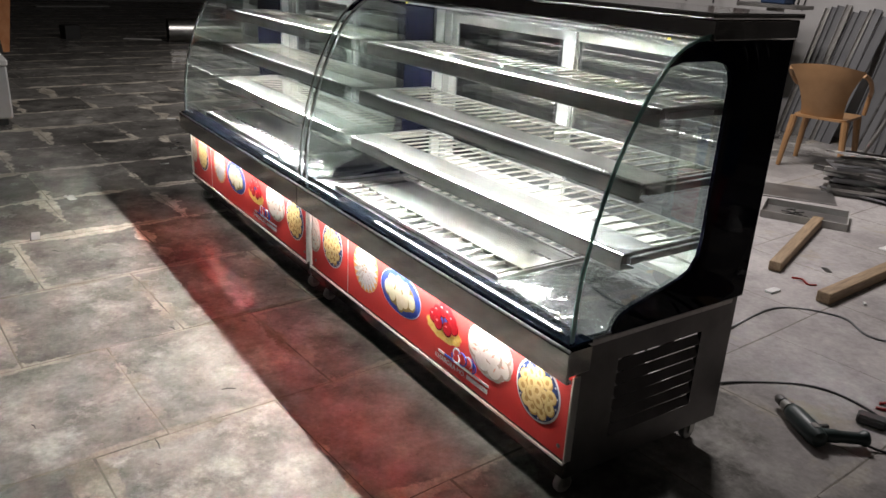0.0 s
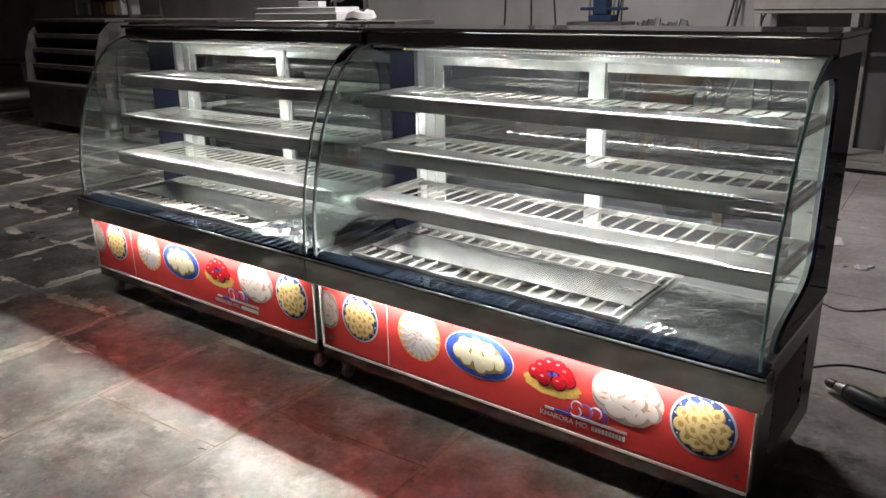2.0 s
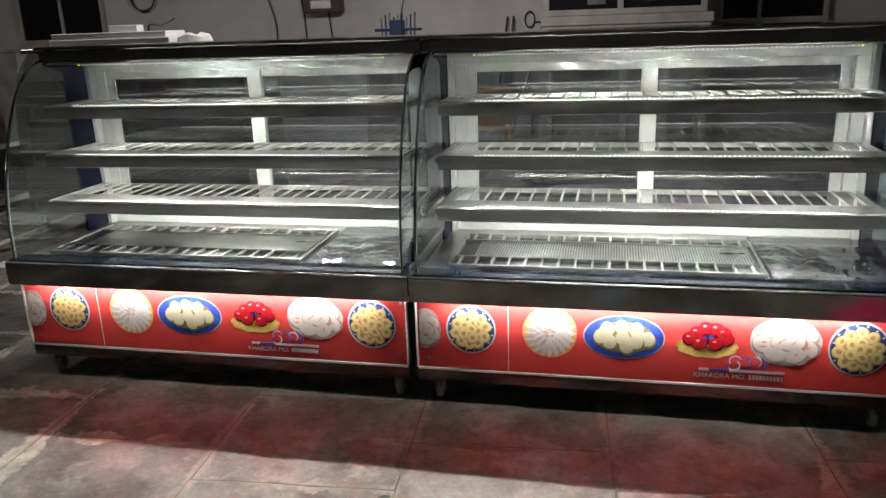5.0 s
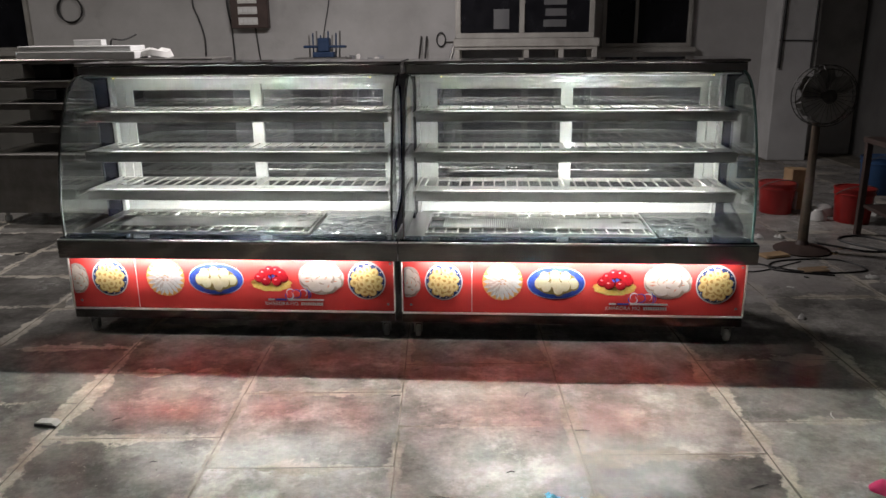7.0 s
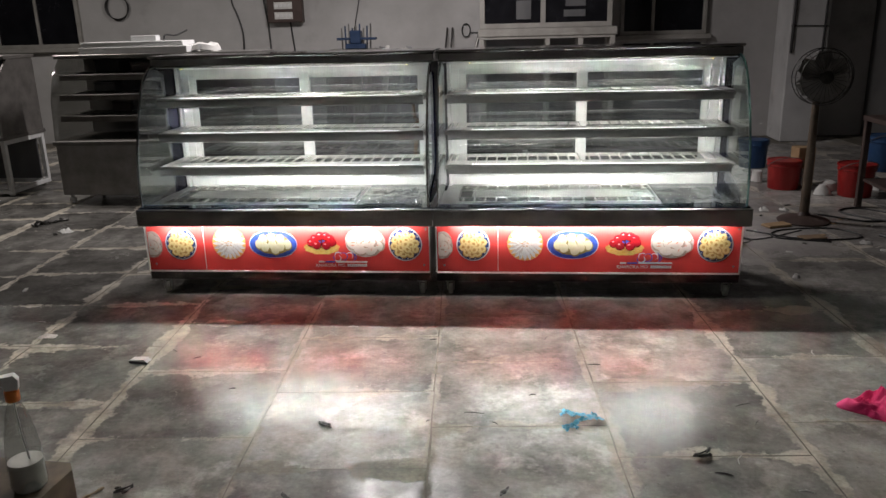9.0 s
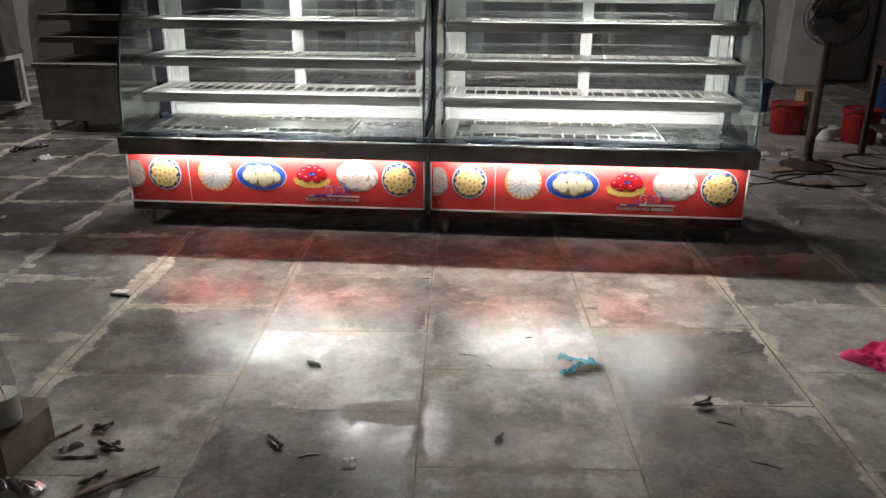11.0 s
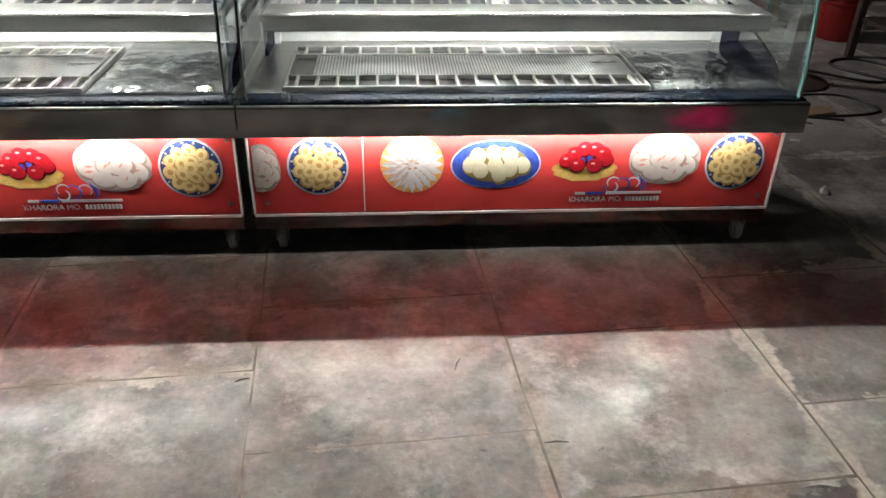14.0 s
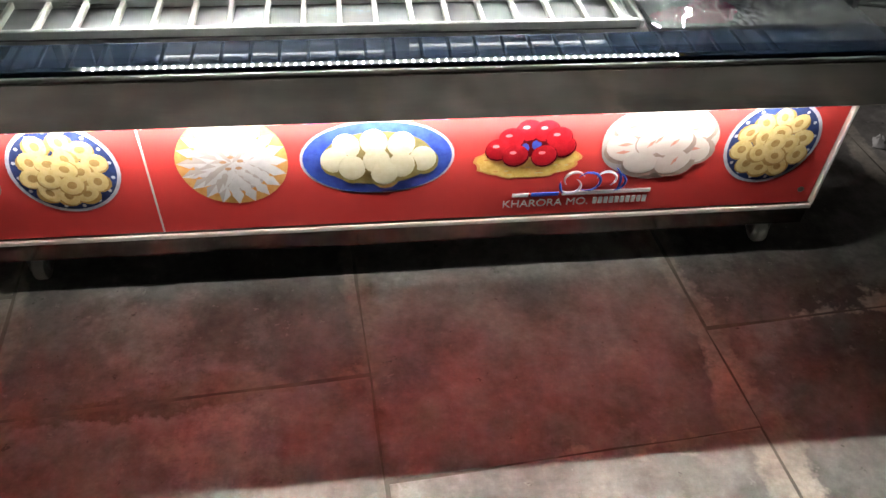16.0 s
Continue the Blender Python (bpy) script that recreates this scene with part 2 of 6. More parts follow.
RED_VINYL.node_tree.nodes["Principled BSDF"].inputs["Specular IOR Level"].default_value = 0.12
CLEAR = glass("clear_glass", (0.95, 0.985, 0.97), 0.085, 0.06)
CLEAR_END = glass("end_glass", (0.86, 0.945, 0.92), 0.34, 0.02)
DUSTY_GLASS = glass("dusty_glass", (0.62, 0.62, 0.60), 0.06, 0.10)
BACK_GLASS = glass("sliding_glass", (0.50, 0.545, 0.60), 0.26, 0.035)
EDGE_GREEN = surface("glass_edge", (0.12, 0.24, 0.225), (0.22, 0.37, 0.345), 8, 0.12, 0.06, 0.0, 0.0)
SILL_NAVY = surface("sill_glass", (0.0024, 0.0036, 0.0066), (0.004, 0.006, 0.010), 5, 0.022, 0.004, 0.0, 0.0)
CASTOR = surface("white_nylon", (0.62, 0.61, 0.58), (0.74, 0.73, 0.7), 20, 0.5, 0.1)
RUBBER = surface("black_rubber", (0.016, 0.016, 0.016), (0.03, 0.03, 0.03), 30, 0.6, 0.1, bump=0.1)
LED_T = led("led_top", (1.0, 0.99, 0.965), LED_TOP, 0.017)
LED_LINE = led("led_line", (1.0, 0.99, 0.965), 30.0, 0.017)
LED_S = led("led_shelf", (1.0, 0.99, 0.965), LED_SHELF)
LED_M = led("led_mid_shelf", (1.0, 0.99, 0.965), LED_MID)
LED_L = led("led_low_shelf", (1.0, 0.99, 0.965), LED_LOW, 0.017)
LED_P = led("led_panel", (1.0, 0.98, 0.94), LED_PANEL)
# no lamp: glowing dots that imitate diodes mirrored in the shelf lips
LIP_GLINTS = led("lip_glint_dots", (1.0, 0.99, 0.95), 1.1, 0.017)
LED_DIM = led("led_glimmer", (1.0, 0.99, 0.965), 0.22, 0.017)
LIP_STEEL = surface("polished_lip", (0.46, 0.456, 0.446), (0.58, 0.576, 0.566), 5, 0.14, 0.06, 0.55, 0.03, 60, (0.6, 9, 9))
LED_END = led("led_end", (1.0, 0.80, 0.04), 1.2)
EDGE_GREY = surface("glass_edge_grey", (0.20, 0.22, 0.215), (0.34, 0.36, 0.35), 8, 0.15, 0.06, 0.3, 0.0)

SILL_NAVY.node_tree.nodes["Principled BSDF"].inputs["Specular IOR Level"].default_value = 0.05

# ---------------------------------------------------------------- the two display counters
W = 1.752          # length of one counter
B1 = W - 0.020     # right end of its lower cabinet
GLASS_LINE = spline([(-0.034, 0.552), (-0.030, 0.70), (-0.004, 0.86), (0.036, 1.0), (0.076, 1.1), (0.128, 1.2), (0.170, 1.26), (0.225, 1.313), (0.285, 1.343), (0.338, 1.356)], 4)
INSET = 0.018      # of the glazed part from the ends
END_SHAPE = [(0.12, 0.547), (0.705, 0.547), (0.705, 1.343), (0.300, 1.343), (0.255, 1.328), (0.215, 1.303), (0.185, 1.278), (0.24, 1.292), (0.37, 1.292), (0.413, 1.284),
             (0.440, 1.262), (0.452, 1.225), (0.450, 0.77), (0.442, 0.722), (0.416, 0.685), (0.373, 0.664), (0.178, 0.612), (0.146, 0.598), (0.128, 0.575)]
END_BAND = [(0.450, 0.547)] + END_SHAPE[1:13]      # the same end without its low front wedge
SHELVES = [(1.166, 0.238), (0.960, 0.203), (0.762, 0.166)]   # top and front edge
SHELF_BACK = 0.56


def offset_line(line, d):
    out = []
    for i, (y, z) in enumerate(line):
        a, b = line[max(i - 1, 0)], line[min(i + 1, len(line) - 1)]
        ty, tz = b[0] - a[0], b[1] - a[1]
        n = math.hypot(ty, tz)
        out.append((y - d * tz / n, z + d * ty / n))
    return out


def side_panel(x0, x1):
    """A base side plate with one wide opening for the louvres."""
    outer = [(0.004, 0.098), (0.69, 0.098), (0.69, 0.5455), (0.004, 0.5455)]
    inner = [(0.165, 0.19), (0.535, 0.19), (0.535, 0.455), (0.165, 0.455)]
    v = [(x, y, z) for x in (x0, x1) for y, z in outer + inner]
    f = []
    for k in range(4):
        q = (k + 1) % 4
        f += [[k, q, 4 + q, 4 + k], [8 + k, 12 + k, 12 + q, 8 + q], [k, 8 + k, 8 + q, q], [4 + k, 4 + q, 12 + q, 12 + k]]
    return v, f


def picture_disc(cx, cz, rx, rz, y, n=40, wob=0.0, seed=0):
    rnd = random.Random(seed)
    ph = rnd.random() * 6
    verts = [(cx + rx * (1 + wob * math.sin(5 * t + ph)) * math.cos(t), y, cz + rz * (1 + wob * math.sin(4 * t + ph)) * math.sin(t)) for t in (2 * math.pi * k / n for k in range(n))]
    return verts, [list(range(n))]


def picture_ring(cx, cz, r, y, hole=0.4, squash=0.8, n=14, seed=0):
    rnd = random.Random(seed)
    t0 = rnd.random() * 3
    a, b = r, r * squash
    verts, faces = [], []
    for f, dy in ((1.0, 0), (0.72, -0.0006), (hole, 0)):
        for k in range(n):
            t = 2 * math.pi * k / n
            x, z = f * a * math.cos(t), f * b * math.sin(t)
            verts.append((cx + x * math.cos(t0) - z * math.sin(t0), y + dy, cz + x * math.sin(t0) + z * math.cos(t0)))
    for i in range(2):
        for k in range(n):
            faces.append([i * n + k, i * n + (k + 1) % n, (i + 1) * n + (k + 1) % n, (i + 1) * n + k])
    return verts, faces


def picture_dome(cx, cz, rx, rz, y, turn=0.0, n=16, high=0.0012):
    verts, faces = [], []
    for f, dy in ((1.0, 0), (0.9, 0.6), (0.62, 0.9), (0.25, 1.0)):
        for k in range(n):
            t = 2 * math.pi * k / n
            x, z = f * rx * math.cos(t), f * rz * math.sin(t)
            verts.append((cx + x * math.cos(turn) - z * math.sin(turn), y - dy * high, cz + x * math.sin(turn) + z * math.cos(turn)))
    for i in range(3):
        for k in range(n):
            faces.append([i * n + k, i * n + (k + 1) % n, (i + 1) * n + (k + 1) % n, (i + 1) * n + k])
    faces.append([3 * n + k for k in range(n)])
    return verts, faces


def print_material(name, c1, c2, scale=60.0, **kw):
    m = surface(name, c1, c2, scale, 0.42, 0.05, 0.0, 0.0, contrast=(0.3, 0.7), **kw)
    m.node_tree.nodes["Principled BSDF"].inputs["Specular IOR Level"].default_value = 0.12
    return m


P_NAVY = print_material("print_navy", (0.02, 0.03, 0.10), (0.035, 0.06, 0.19))
P_BLUE = print_material("print_blue", (0.03, 0.055, 0.30), (0.05, 0.10, 0.44))
P_RIM = print_material("print_rim", (0.42, 0.40, 0.46), (0.62, 0.62, 0.70))
P_COOKIE = print_material("print_cookie", (0.60, 0.45, 0.17), (0.70, 0.57, 0.29), 90)
P_COOKIE_DARK = print_material("print_cookie_shadow", (0.34, 0.20, 0.06), (0.46, 0.30, 0.11), 90)
P_CREAM = print_material("print_cream", (0.54, 0.50, 0.33), (0.62, 0.585, 0.43), 50)
P_CREAM_SHADE = print_material("print_cream_shadow", (0.20, 0.155, 0.05), (0.28, 0.23, 0.10), 50)
P_WHITE = print_material("print_white", (0.54, 0.52, 0.51), (0.64, 0.62, 0.61), 50)
P_WHITE_SHADE = print_material("print_white_shadow", (0.42, 0.365, 0.335), (0.49, 0.435, 0.40), 50)
P_ORANGE = print_material("print_orange", (0.62, 0.27, 0.07), (0.72, 0.40, 0.14), 70)
P_LEAF = print_material("print_pastry", (0.62, 0.36, 0.06), (0.80, 0.58, 0.20), 60)
P_CHERRY = print_material("print_cherry", (0.25, 0.006, 0.012), (0.38, 0.012, 0.02), 60)
P_CHERRY_HI = print_material("print_cherry_light", (0.70, 0.22, 0.22), (0.78, 0.38, 0.36), 60)
P_CHERRY_DARK = print_material("print_cherry_shadow", (0.07, 0.002, 0.005), (0.12, 0.004, 0.008), 60)
P_PINK = print_material("print_pink", (0.50, 0.20, 0.15), (0.60, 0.30, 0.23), 60)
P_BISQUE = print_material("print_bisque", (0.40, 0.22, 0.12), (0.50, 0.31, 0.19), 70)
P_LOTUS = print_material("print_lotus", (0.52, 0.455, 0.41), (0.62, 0.56, 0.515), 22)
P_LOTUS_SHADE = print_material("print_lotus_shadow", (0.30, 0.225, 0.185), (0.38, 0.295, 0.25), 50)
P_SILVER = print_material("print_silver", (0.45, 0.47, 0.55), (0.62, 0.64, 0.70), 40)


def plate_of_cookies(cx, cz, y, r, seed):
    rnd = random.Random(seed)
    g = [(*picture_disc(cx, cz, r, r * 1.02, y), 1), (*picture_disc(cx, cz, r * 0.93, r * 0.95, y - 0.0008), 0)]
    for k in range(16):                      # white dabs on the rim
        a = 2 * math.pi * (k + 0.4) / 16
        g.append((*picture_disc(cx + r * 0.86 * math.cos(a), cz + r * 0.88 * math.sin(a), 0.004, 0.004, y - 0.0012, 6), 1))
    spots = [(0.68 * math.cos(2 * math.pi * k / 10 + 0.2), 0.68 * math.sin(2 * math.pi * k / 10 + 0.2)) for k in range(10)]
    spots += [(0.35 * math.cos(2 * math.pi * k / 5), 0.35 * math.sin(2 * math.pi * k / 5)) for k in range(5)] + [(0.02, 0.03)]
    for i, (a, b) in enumerate(spots):
        x, z = cx + r * a * 0.92 + rnd.uniform(-0.004, 0.004), cz + r * b * 0.92 + rnd.uniform(-0.004, 0.004)
        yy = y - 0.0016 - 0.0003 * i
        g.append((*picture_disc(x, z - r * 0.03, r * 0.250, r * 0.235, yy, 14), 3))
        g.append((*picture_ring(x, z, r * 0.238, yy - 0.0004, 0.40, rnd.uniform(0.72, 0.95), 14, seed * 31 + i), 2))
        g.append((*picture_disc(x, z, r * 0.095, r * 0.08, yy - 0.0002, 8), 3))
    return g, [P_NAVY, P_RIM, P_COOKIE, P_COOKIE_DARK]


def flower_of_diamonds(cx, cz, y, r):
    g = [(*picture_disc(cx, cz, r, r * 0.98, y, 40, 0.008), 3), (*picture_disc(cx, cz, r * 0.70, r * 0.68, y - 0.0006, 30), 0)]
    for ring_i, (rr, n, L, B) in enumerate(((0.77, 20, 0.22, 0.112), (0.59, 17, 0.21, 0.108), (0.42, 13, 0.19, 0.102), (0.25, 9, 0.16, 0.092), (0.10, 5, 0.11, 0.064))):
        for k in range(n):
            a = 2 * math.pi * (k + 0.5 * (ring_i % 2)) / n
            c, s = math.cos(a), math.sin(a)
            mx, mz, yy = cx + r * rr * c, cz + r * rr * s, y - 0.0012 - 0.0007 * ring_i
            tip, back = (mx + r * L * c, yy, mz + r * L * s), (mx - r * L * c, yy - 0.0006, mz - r * L * s)
            for side, slot in ((1, 1), (-1, 0 if s * 0.4 - c > -0.2 else 1)):
                g.append(([tip, (mx - side * r * B * s, yy, mz + side * r * B * c), back], [[0, 1, 2] if side > 0 else [0, 2, 1]], slot))
    for k in range(5):
        a = 2 * math.pi * (k + 0.3) / 5
        g.append((*picture_disc(cx + 0.16 * r * math.cos(a), cz + 0.14 * r * math.sin(a), r * 0.065, r * 0.04, y - 0.0052, 6), 2))
    return g, [P_WHITE_SHADE, P_WHITE, P_BISQUE, P_ORANGE]


def oval_of_sweets(cx, cz, y, rx, rz, seed):
    rnd = random.Random(seed)
    def leaf(f, yy):
        n = 40
        v = []
        for k in range(n):
            t = 2 * math.pi * k / n
            e = abs(math.cos(t)) ** 0.9
            v.append((cx + f * rx * math.copysign(e, math.cos(t)), yy, cz + f * rz * math.sin(t)))
        return v, [list(range(n))]
    g = [(*leaf(1.0, y), 3), (*leaf(0.965, y - 0.0008), 0), (*leaf(0.72, y - 0.0014), 2)]
    spots = [(-0.40, 0.36), (-0.05, 0.46), (0.30, 0.38), (-0.56, 0.02), (0.58, -0.02), (-0.34, -0.20), (-0.02, -0.02), (0.30, -0.16), (0.08, -0.36)]
    for i, (a, b) in enumerate(spots):
        x, z, yy, tn = cx + rx * a, cz + rz * b, y - 0.002 - 0.0006 * i, rnd.uniform(-0.5, 0.5)
        g.append((*picture_disc(x + 0.002, z - rz * 0.08, rx * 0.195, rz * 0.37, yy, 16), 2))
        g.append((*picture_dome(x, z, rx * 0.178, rz * 0.345, yy - 0.0004, tn * 0.4), 1))
    return g, [P_BLUE, P_CREAM, P_CREAM_SHADE, P_RIM, P_ORANGE]


def pastry_of_cherries(cx, cz, y, r, seed):
    rnd = random.Random(seed)
    n = 40
    g = []
    for f, dy, mt in ((1.0, 0, 4), (0.94, -0.0005, 0)):
        v = []
        for k in range(n):
            t = 2 * math.pi * k / n
            w = f * (1 + 0.035 * math.sin(9 * t) + 0.02 * math.sin(16 * t + 1))
            v.append((cx + r * w * math.cos(t), y + dy, cz - 0.27 * r + 0.40 * r * w * math.sin(t)))
        g.append((v, [list(range(n))], mt))
    for k in range(26):
        a, q = rnd.uniform(-0.8, 0.8), rnd.uniform(-0.58, -0.15)
        g.append((*picture_disc(cx + r * a, cz + r * q, r * 0.05, r * 0.018, y - 0.0009, 6), 4 if k % 2 else 6))
    g.append((*picture_disc(cx + 0.02 * r, cz + 0.12 * r, r * 0.62, r * 0.30, y - 0.0012, 20), 5))
    for a, b in ((0.05, 0.32), (0.12, 0.10), (-0.10, 0.02)):
        g.append((*picture_disc(cx + a * r, cz + b * r, r * 0.09, r * 0.12, y - 0.0016, 10), 3))
    for i, (a, b) in enumerate([(-0.06, 0.42), (0.26, 0.40), (-0.36, 0.26), (-0.58, 0.04), (0.60, 0.06), (0.50, 0.26), (-0.26, -0.10), (0.27, -0.12)]):
        x, z, yy = cx + r * a, cz + r * b, y - 0.0020 - 0.0005 * i
        g.append((*picture_disc(x + 0.01 * r, z - 0.025 * r, r * 0.25, r * 0.245, yy, 18), 5))
        g.append((*picture_dome(x, z, r * 0.235, r * 0.23, yy - 0.0003), 1))
        g.append((*picture_disc(x - r * 0.05, z + r * 0.07, r * 0.065, r * 0.035, yy - 0.0016, 8), 2))
    return g, [P_LEAF, P_CHERRY, P_CHERRY_HI, P_BLUE, P_ORANGE, P_CHERRY_DARK, P_COOKIE]


def white_sweets(cx, cz, y, rx, rz, seed, cut=None):
    rnd = random.Random(seed)
    g = [(*picture_disc(cx, cz, rx, rz, y, 36, 0.02, seed), 1)]
    spots = [(-0.50, 0.40), (0.05, 0.52), (0.55, 0.30), (-0.60, -0.12), (0.60, -0.22), (-0.25, -0.48), (0.30, -0.50), (-0.10, 0.05), (0.22, 0.0)]
    for i, (a, b) in enumerate(spots):
        x, z, yy, tn = cx + rx * a, cz + rz * b, y - 0.0008 - 0.0006 * i, rnd.uniform(-0.7, 0.7)
        g.append((*picture_disc(x + 0.03 * rx, z - 0.05 * rz, rx * 0.365, rz * 0.385, yy, 18), 3))
        g.append((*picture_dome(x, z, rx * 0.325, rz * 0.335, yy - 0.0003, tn), 0))
        c, s2 = math.cos(tn + 0.6), math.sin(tn + 0.6)
        for q in (-1, 1) if i % 4 == 3 else (0.3,) if i % 2 == 0 else ():
            px, pz = x + rx * 0.07 * q * s2, z + rz * 0.10 * q * c
            g.append(([(px + 0.13 * rx * c, yy - 0.0017, pz + 0.13 * rz * s2), (px - 0.03 * rx * s2, yy - 0.0017, pz + 0.05 * rz * c), (px - 0.13 * rx * c, yy - 0.0017, pz - 0.13 * rz * s2), (px + 0.03 * rx * s2, yy - 0.0017, pz - 0.05 * rz * c)], [[0, 1, 2, 3]], 2))
    if cut is not None:                      # trimmed at the panel's edge
        g = [([(max(v[0], cut), v[1], v[2]) for v in q[0]], q[1], q[2]) for q in g]
    return g, [P_LOTUS, P_WHITE_SHADE, P_PINK, P_LOTUS_SHADE]


def text_mesh(body, size, name):
    cu = bpy.data.curves.new(name, "FONT")
    cu.body, cu.size, cu.extrude = body, size, 0.0004
    ob = bpy.data.objects.new(name, cu)
    scene.collection.objects.link(ob)
    bpy.context.view_layer.update()
    me = bpy.data.meshes.new_from_object(ob.evaluated_get(bpy.context.evaluated_depsgraph_get()))
    bpy.data.objects.remove(ob)
    return me


def build_counter(x0, label, lit):
    c = thing("display_counter", label, "display counter", (x0, 0, 0), group="refrigerated display counters")
    # lower cabinet
    part("base_rail", [chamfer_box(0.0, B1, -0.004, 0.0035, 0.098, 0.150, 0.002), chamfer_box(0.015, B1 - 0.015, 0.0035, 0.689, 0.098, 0.150, 0.002)], STEEL_DARK, c)
    part("rail_trim", [chamfer_box(0.002, B1 - 0.001, -0.012, -0.0045, 0.148, 0.157, 0.001)], TRIM_WHITE, c, "pale strip under the red panel")
    for xa in (0.0, B1 - 0.014):
        p = part("side_panel", [side_panel(xa, xa + 0.014)], SIDE_BLACK, c, "dark side panel with louvres")
        for k in range(6):
            z = 0.196 + 0.0437 * k
            out = 1 if xa > 0.5 else -1
            xm = xa + 0.007
            g = prism([(xm + out * 0.011, z - 0.001), (xm - out * 0.004, z + 0.027), (xm - out * 0.006, z + 0.026), (xm + out * 0.009, z - 0.003)], 0.168, 0.532, "y")
            part("louvre", g, SIDE_BLACK, p)
    part("corner_trim", [chamfer_box(B1 - 0.003, B1 + 0.003, -0.010, 0.018, 0.157, 0.44, 0.001)], TRIM_WHITE, c)
    part("corner_trim", [chamfer_box(-0.003, 0.003, -0.010, 0.018, 0.157, 0.44, 0.001)], TRIM_WHITE, c)
    part("cabinet_floor", [chamfer_box(0.02, B1 - 0.02, 0.03, 0.68, 0.152, 0.160, 0.001)], STEEL_OLD, c)
    part("back_panel", [chamfer_box(0.016, W - 0.22, 0.672, 0.684, 0.25, 0.54, 0.001)], STEEL_OLD, c)
    # red printed panel and its pictures
    red = part("front_panel", [chamfer_box(0.0045, B1 - 0.0045, 0.0, 0.0035, 0.157, 0.50, 0.001)], RED_VINYL, c, "red printed panel with pictures of sweets")
    y = -0.0015
    for g, mats, text in ((*white_sweets(0.035, 0.318, y, 0.062, 0.084, 5, 0.012), "picture of white sweets cut by the edge"),
                          (*plate_of_cookies(0.216, 0.322, y, 0.098, 1), "picture of ring biscuits on a blue plate"),
                          (*flower_of_diamonds(0.518, 0.326, y, 0.103), "picture of white diamond sweets laid as a flower"),
                          (*oval_of_sweets(0.79, 0.322, y, 0.148, 0.086, 2), "picture of cream sweets on a blue oval plate"),
                          (*pastry_of_cherries(1.085, 0.330, y, 0.108, 3), "picture of red sweets on a golden pastry"),
                          (*white_sweets(1.348, 0.336, y, 0.120, 0.092, 4), "picture of pale round sweets"),
                          (*plate_of_cookies(1.588, 0.322, y, 0.100, 7), "picture of ring biscuits on a dark plate")):
        part("printed_picture", g, mats, red, text, fix=False)
    part("printed_line", [chamfer_box(0.359, 0.3625, -0.0014, 0.0005, 0.158, 0.445, 0.0002)], P_WHITE, red)
    # emblem as plain looping shapes, and the lines of writing
    e = []
    for ex, ez, r0, a0, a1, mt in ((1.185, 0.256, 0.018, 20, 220, 1), (1.180, 0.239, 0.018, -160, 60, 1), (1.215, 0.249, 0.022, -120, 150, 0), (1.252, 0.254, 0.018, -60, 170, 1),
                                   (1.225, 0.247, 0.050, -25, 40, 0), (1.205, 0.247, 0.042, 175, 215, 0), (1.268, 0.246, 0.022, -80, 90, 0)):
        pts = [(ex + r0 * 1.15 * math.cos(radians(a)), -0.011, ez + r0 * 1.05 * math.sin(radians(a))) for a in np.linspace(a0, a1, 12)]
        e.append((*tube(pts, [0.001 + 0.0022 * math.sin(math.pi * k / 11) for k in range(12)], 5), mt))
    part("emblem", e, [P_BLUE, P_SILVER], red, "blue and silver looping emblem")
    for xa, xb, mt in ((1.062, 1.096, P_WHITE), (1.102, 1.160, P_BLUE), (1.167, 1.356, P_WHITE)):
        part("printed_name", [chamfer_box(xa, xb, -0.0035, 0.0, 0.2085, 0.2175, 0.0005)], mt, red, "bar of small print")
    t = new("printed_text", TEXT)
    t.parent = red
    t.matrix_basis = pose(1.043, -0.0025, 0.182, 90, 0, 0)
    tagged(t, "white printed words on the red panel")
    xs = 1.236
    for k in range(10):
        part("printed_digit", [chamfer_box(xs + 0.0119 * k, xs + 0.0119 * k + 0.0082, -0.0035, 0.0, 0.1825, 0.1985, 0.0005)], P_WHITE, red)
    for sx, sz in ((0.045, 0.195), (B1 - 0.035, 0.195), (B1 - 0.02, 0.415)):
        part("screw", lathe([(0.007, 0), (0.007, 0.002), (0.004, 0.004)], 0, 0, 0, 12), STEEL_OLD, red).matrix_basis = pose(sx, -0.001, sz, 90, 0, 0)
    # band above the panel, with the strip light under it
    band = prism([(-0.066, 0.450), (-0.062, 0.446), (-0.0512, 0.446), (-0.0512, 0.4495), (-0.056, 0.4495), (-0.056, 0.468), (-0.002, 0.470), (0.02, 0.47), (0.02, 0.545), (-0.060, 0.545), (-0.066, 0.539)], -0.008, W + 0.008)
    part("front_band", [band], STEEL_DARK, c, "dark polished steel band")
    part("band_edge", [tube([(-0.006, -0.061, 0.5455), (W + 0.006, -0.061, 0.5455)], 0.004, 8)], STEEL, c, smooth=True)
    v = [(x, yy, z) for z in (0.4505, 0.4605) for x, yy in ((0.12, -0.0545), (1.60, -0.0545), (1.60, -0.0510), (0.12, -0.0510))]
    part("panel_light", [(v, [[2, 3, 7, 6]], 0), (v, [[3, 2, 1, 0], [4, 5, 6, 7], [0, 1, 5, 4], [1, 2, 6, 5], [3, 0, 4, 7]], 1)], [LED_P, LED_DIM], c, "lit white strip under the band")
    # deck
    part("deck", [chamfer_box(0.0145, W - 0.0145, 0.021, 0.66, 0.528, 0.546, 0.002)], STEEL, c)
    part("sill", [chamfer_box(0.004, W - 0.004, -0.056, 0.034, 0.5465, 0.556, 0.002)], SILL_NAVY, c, "dark glossy glass sill")
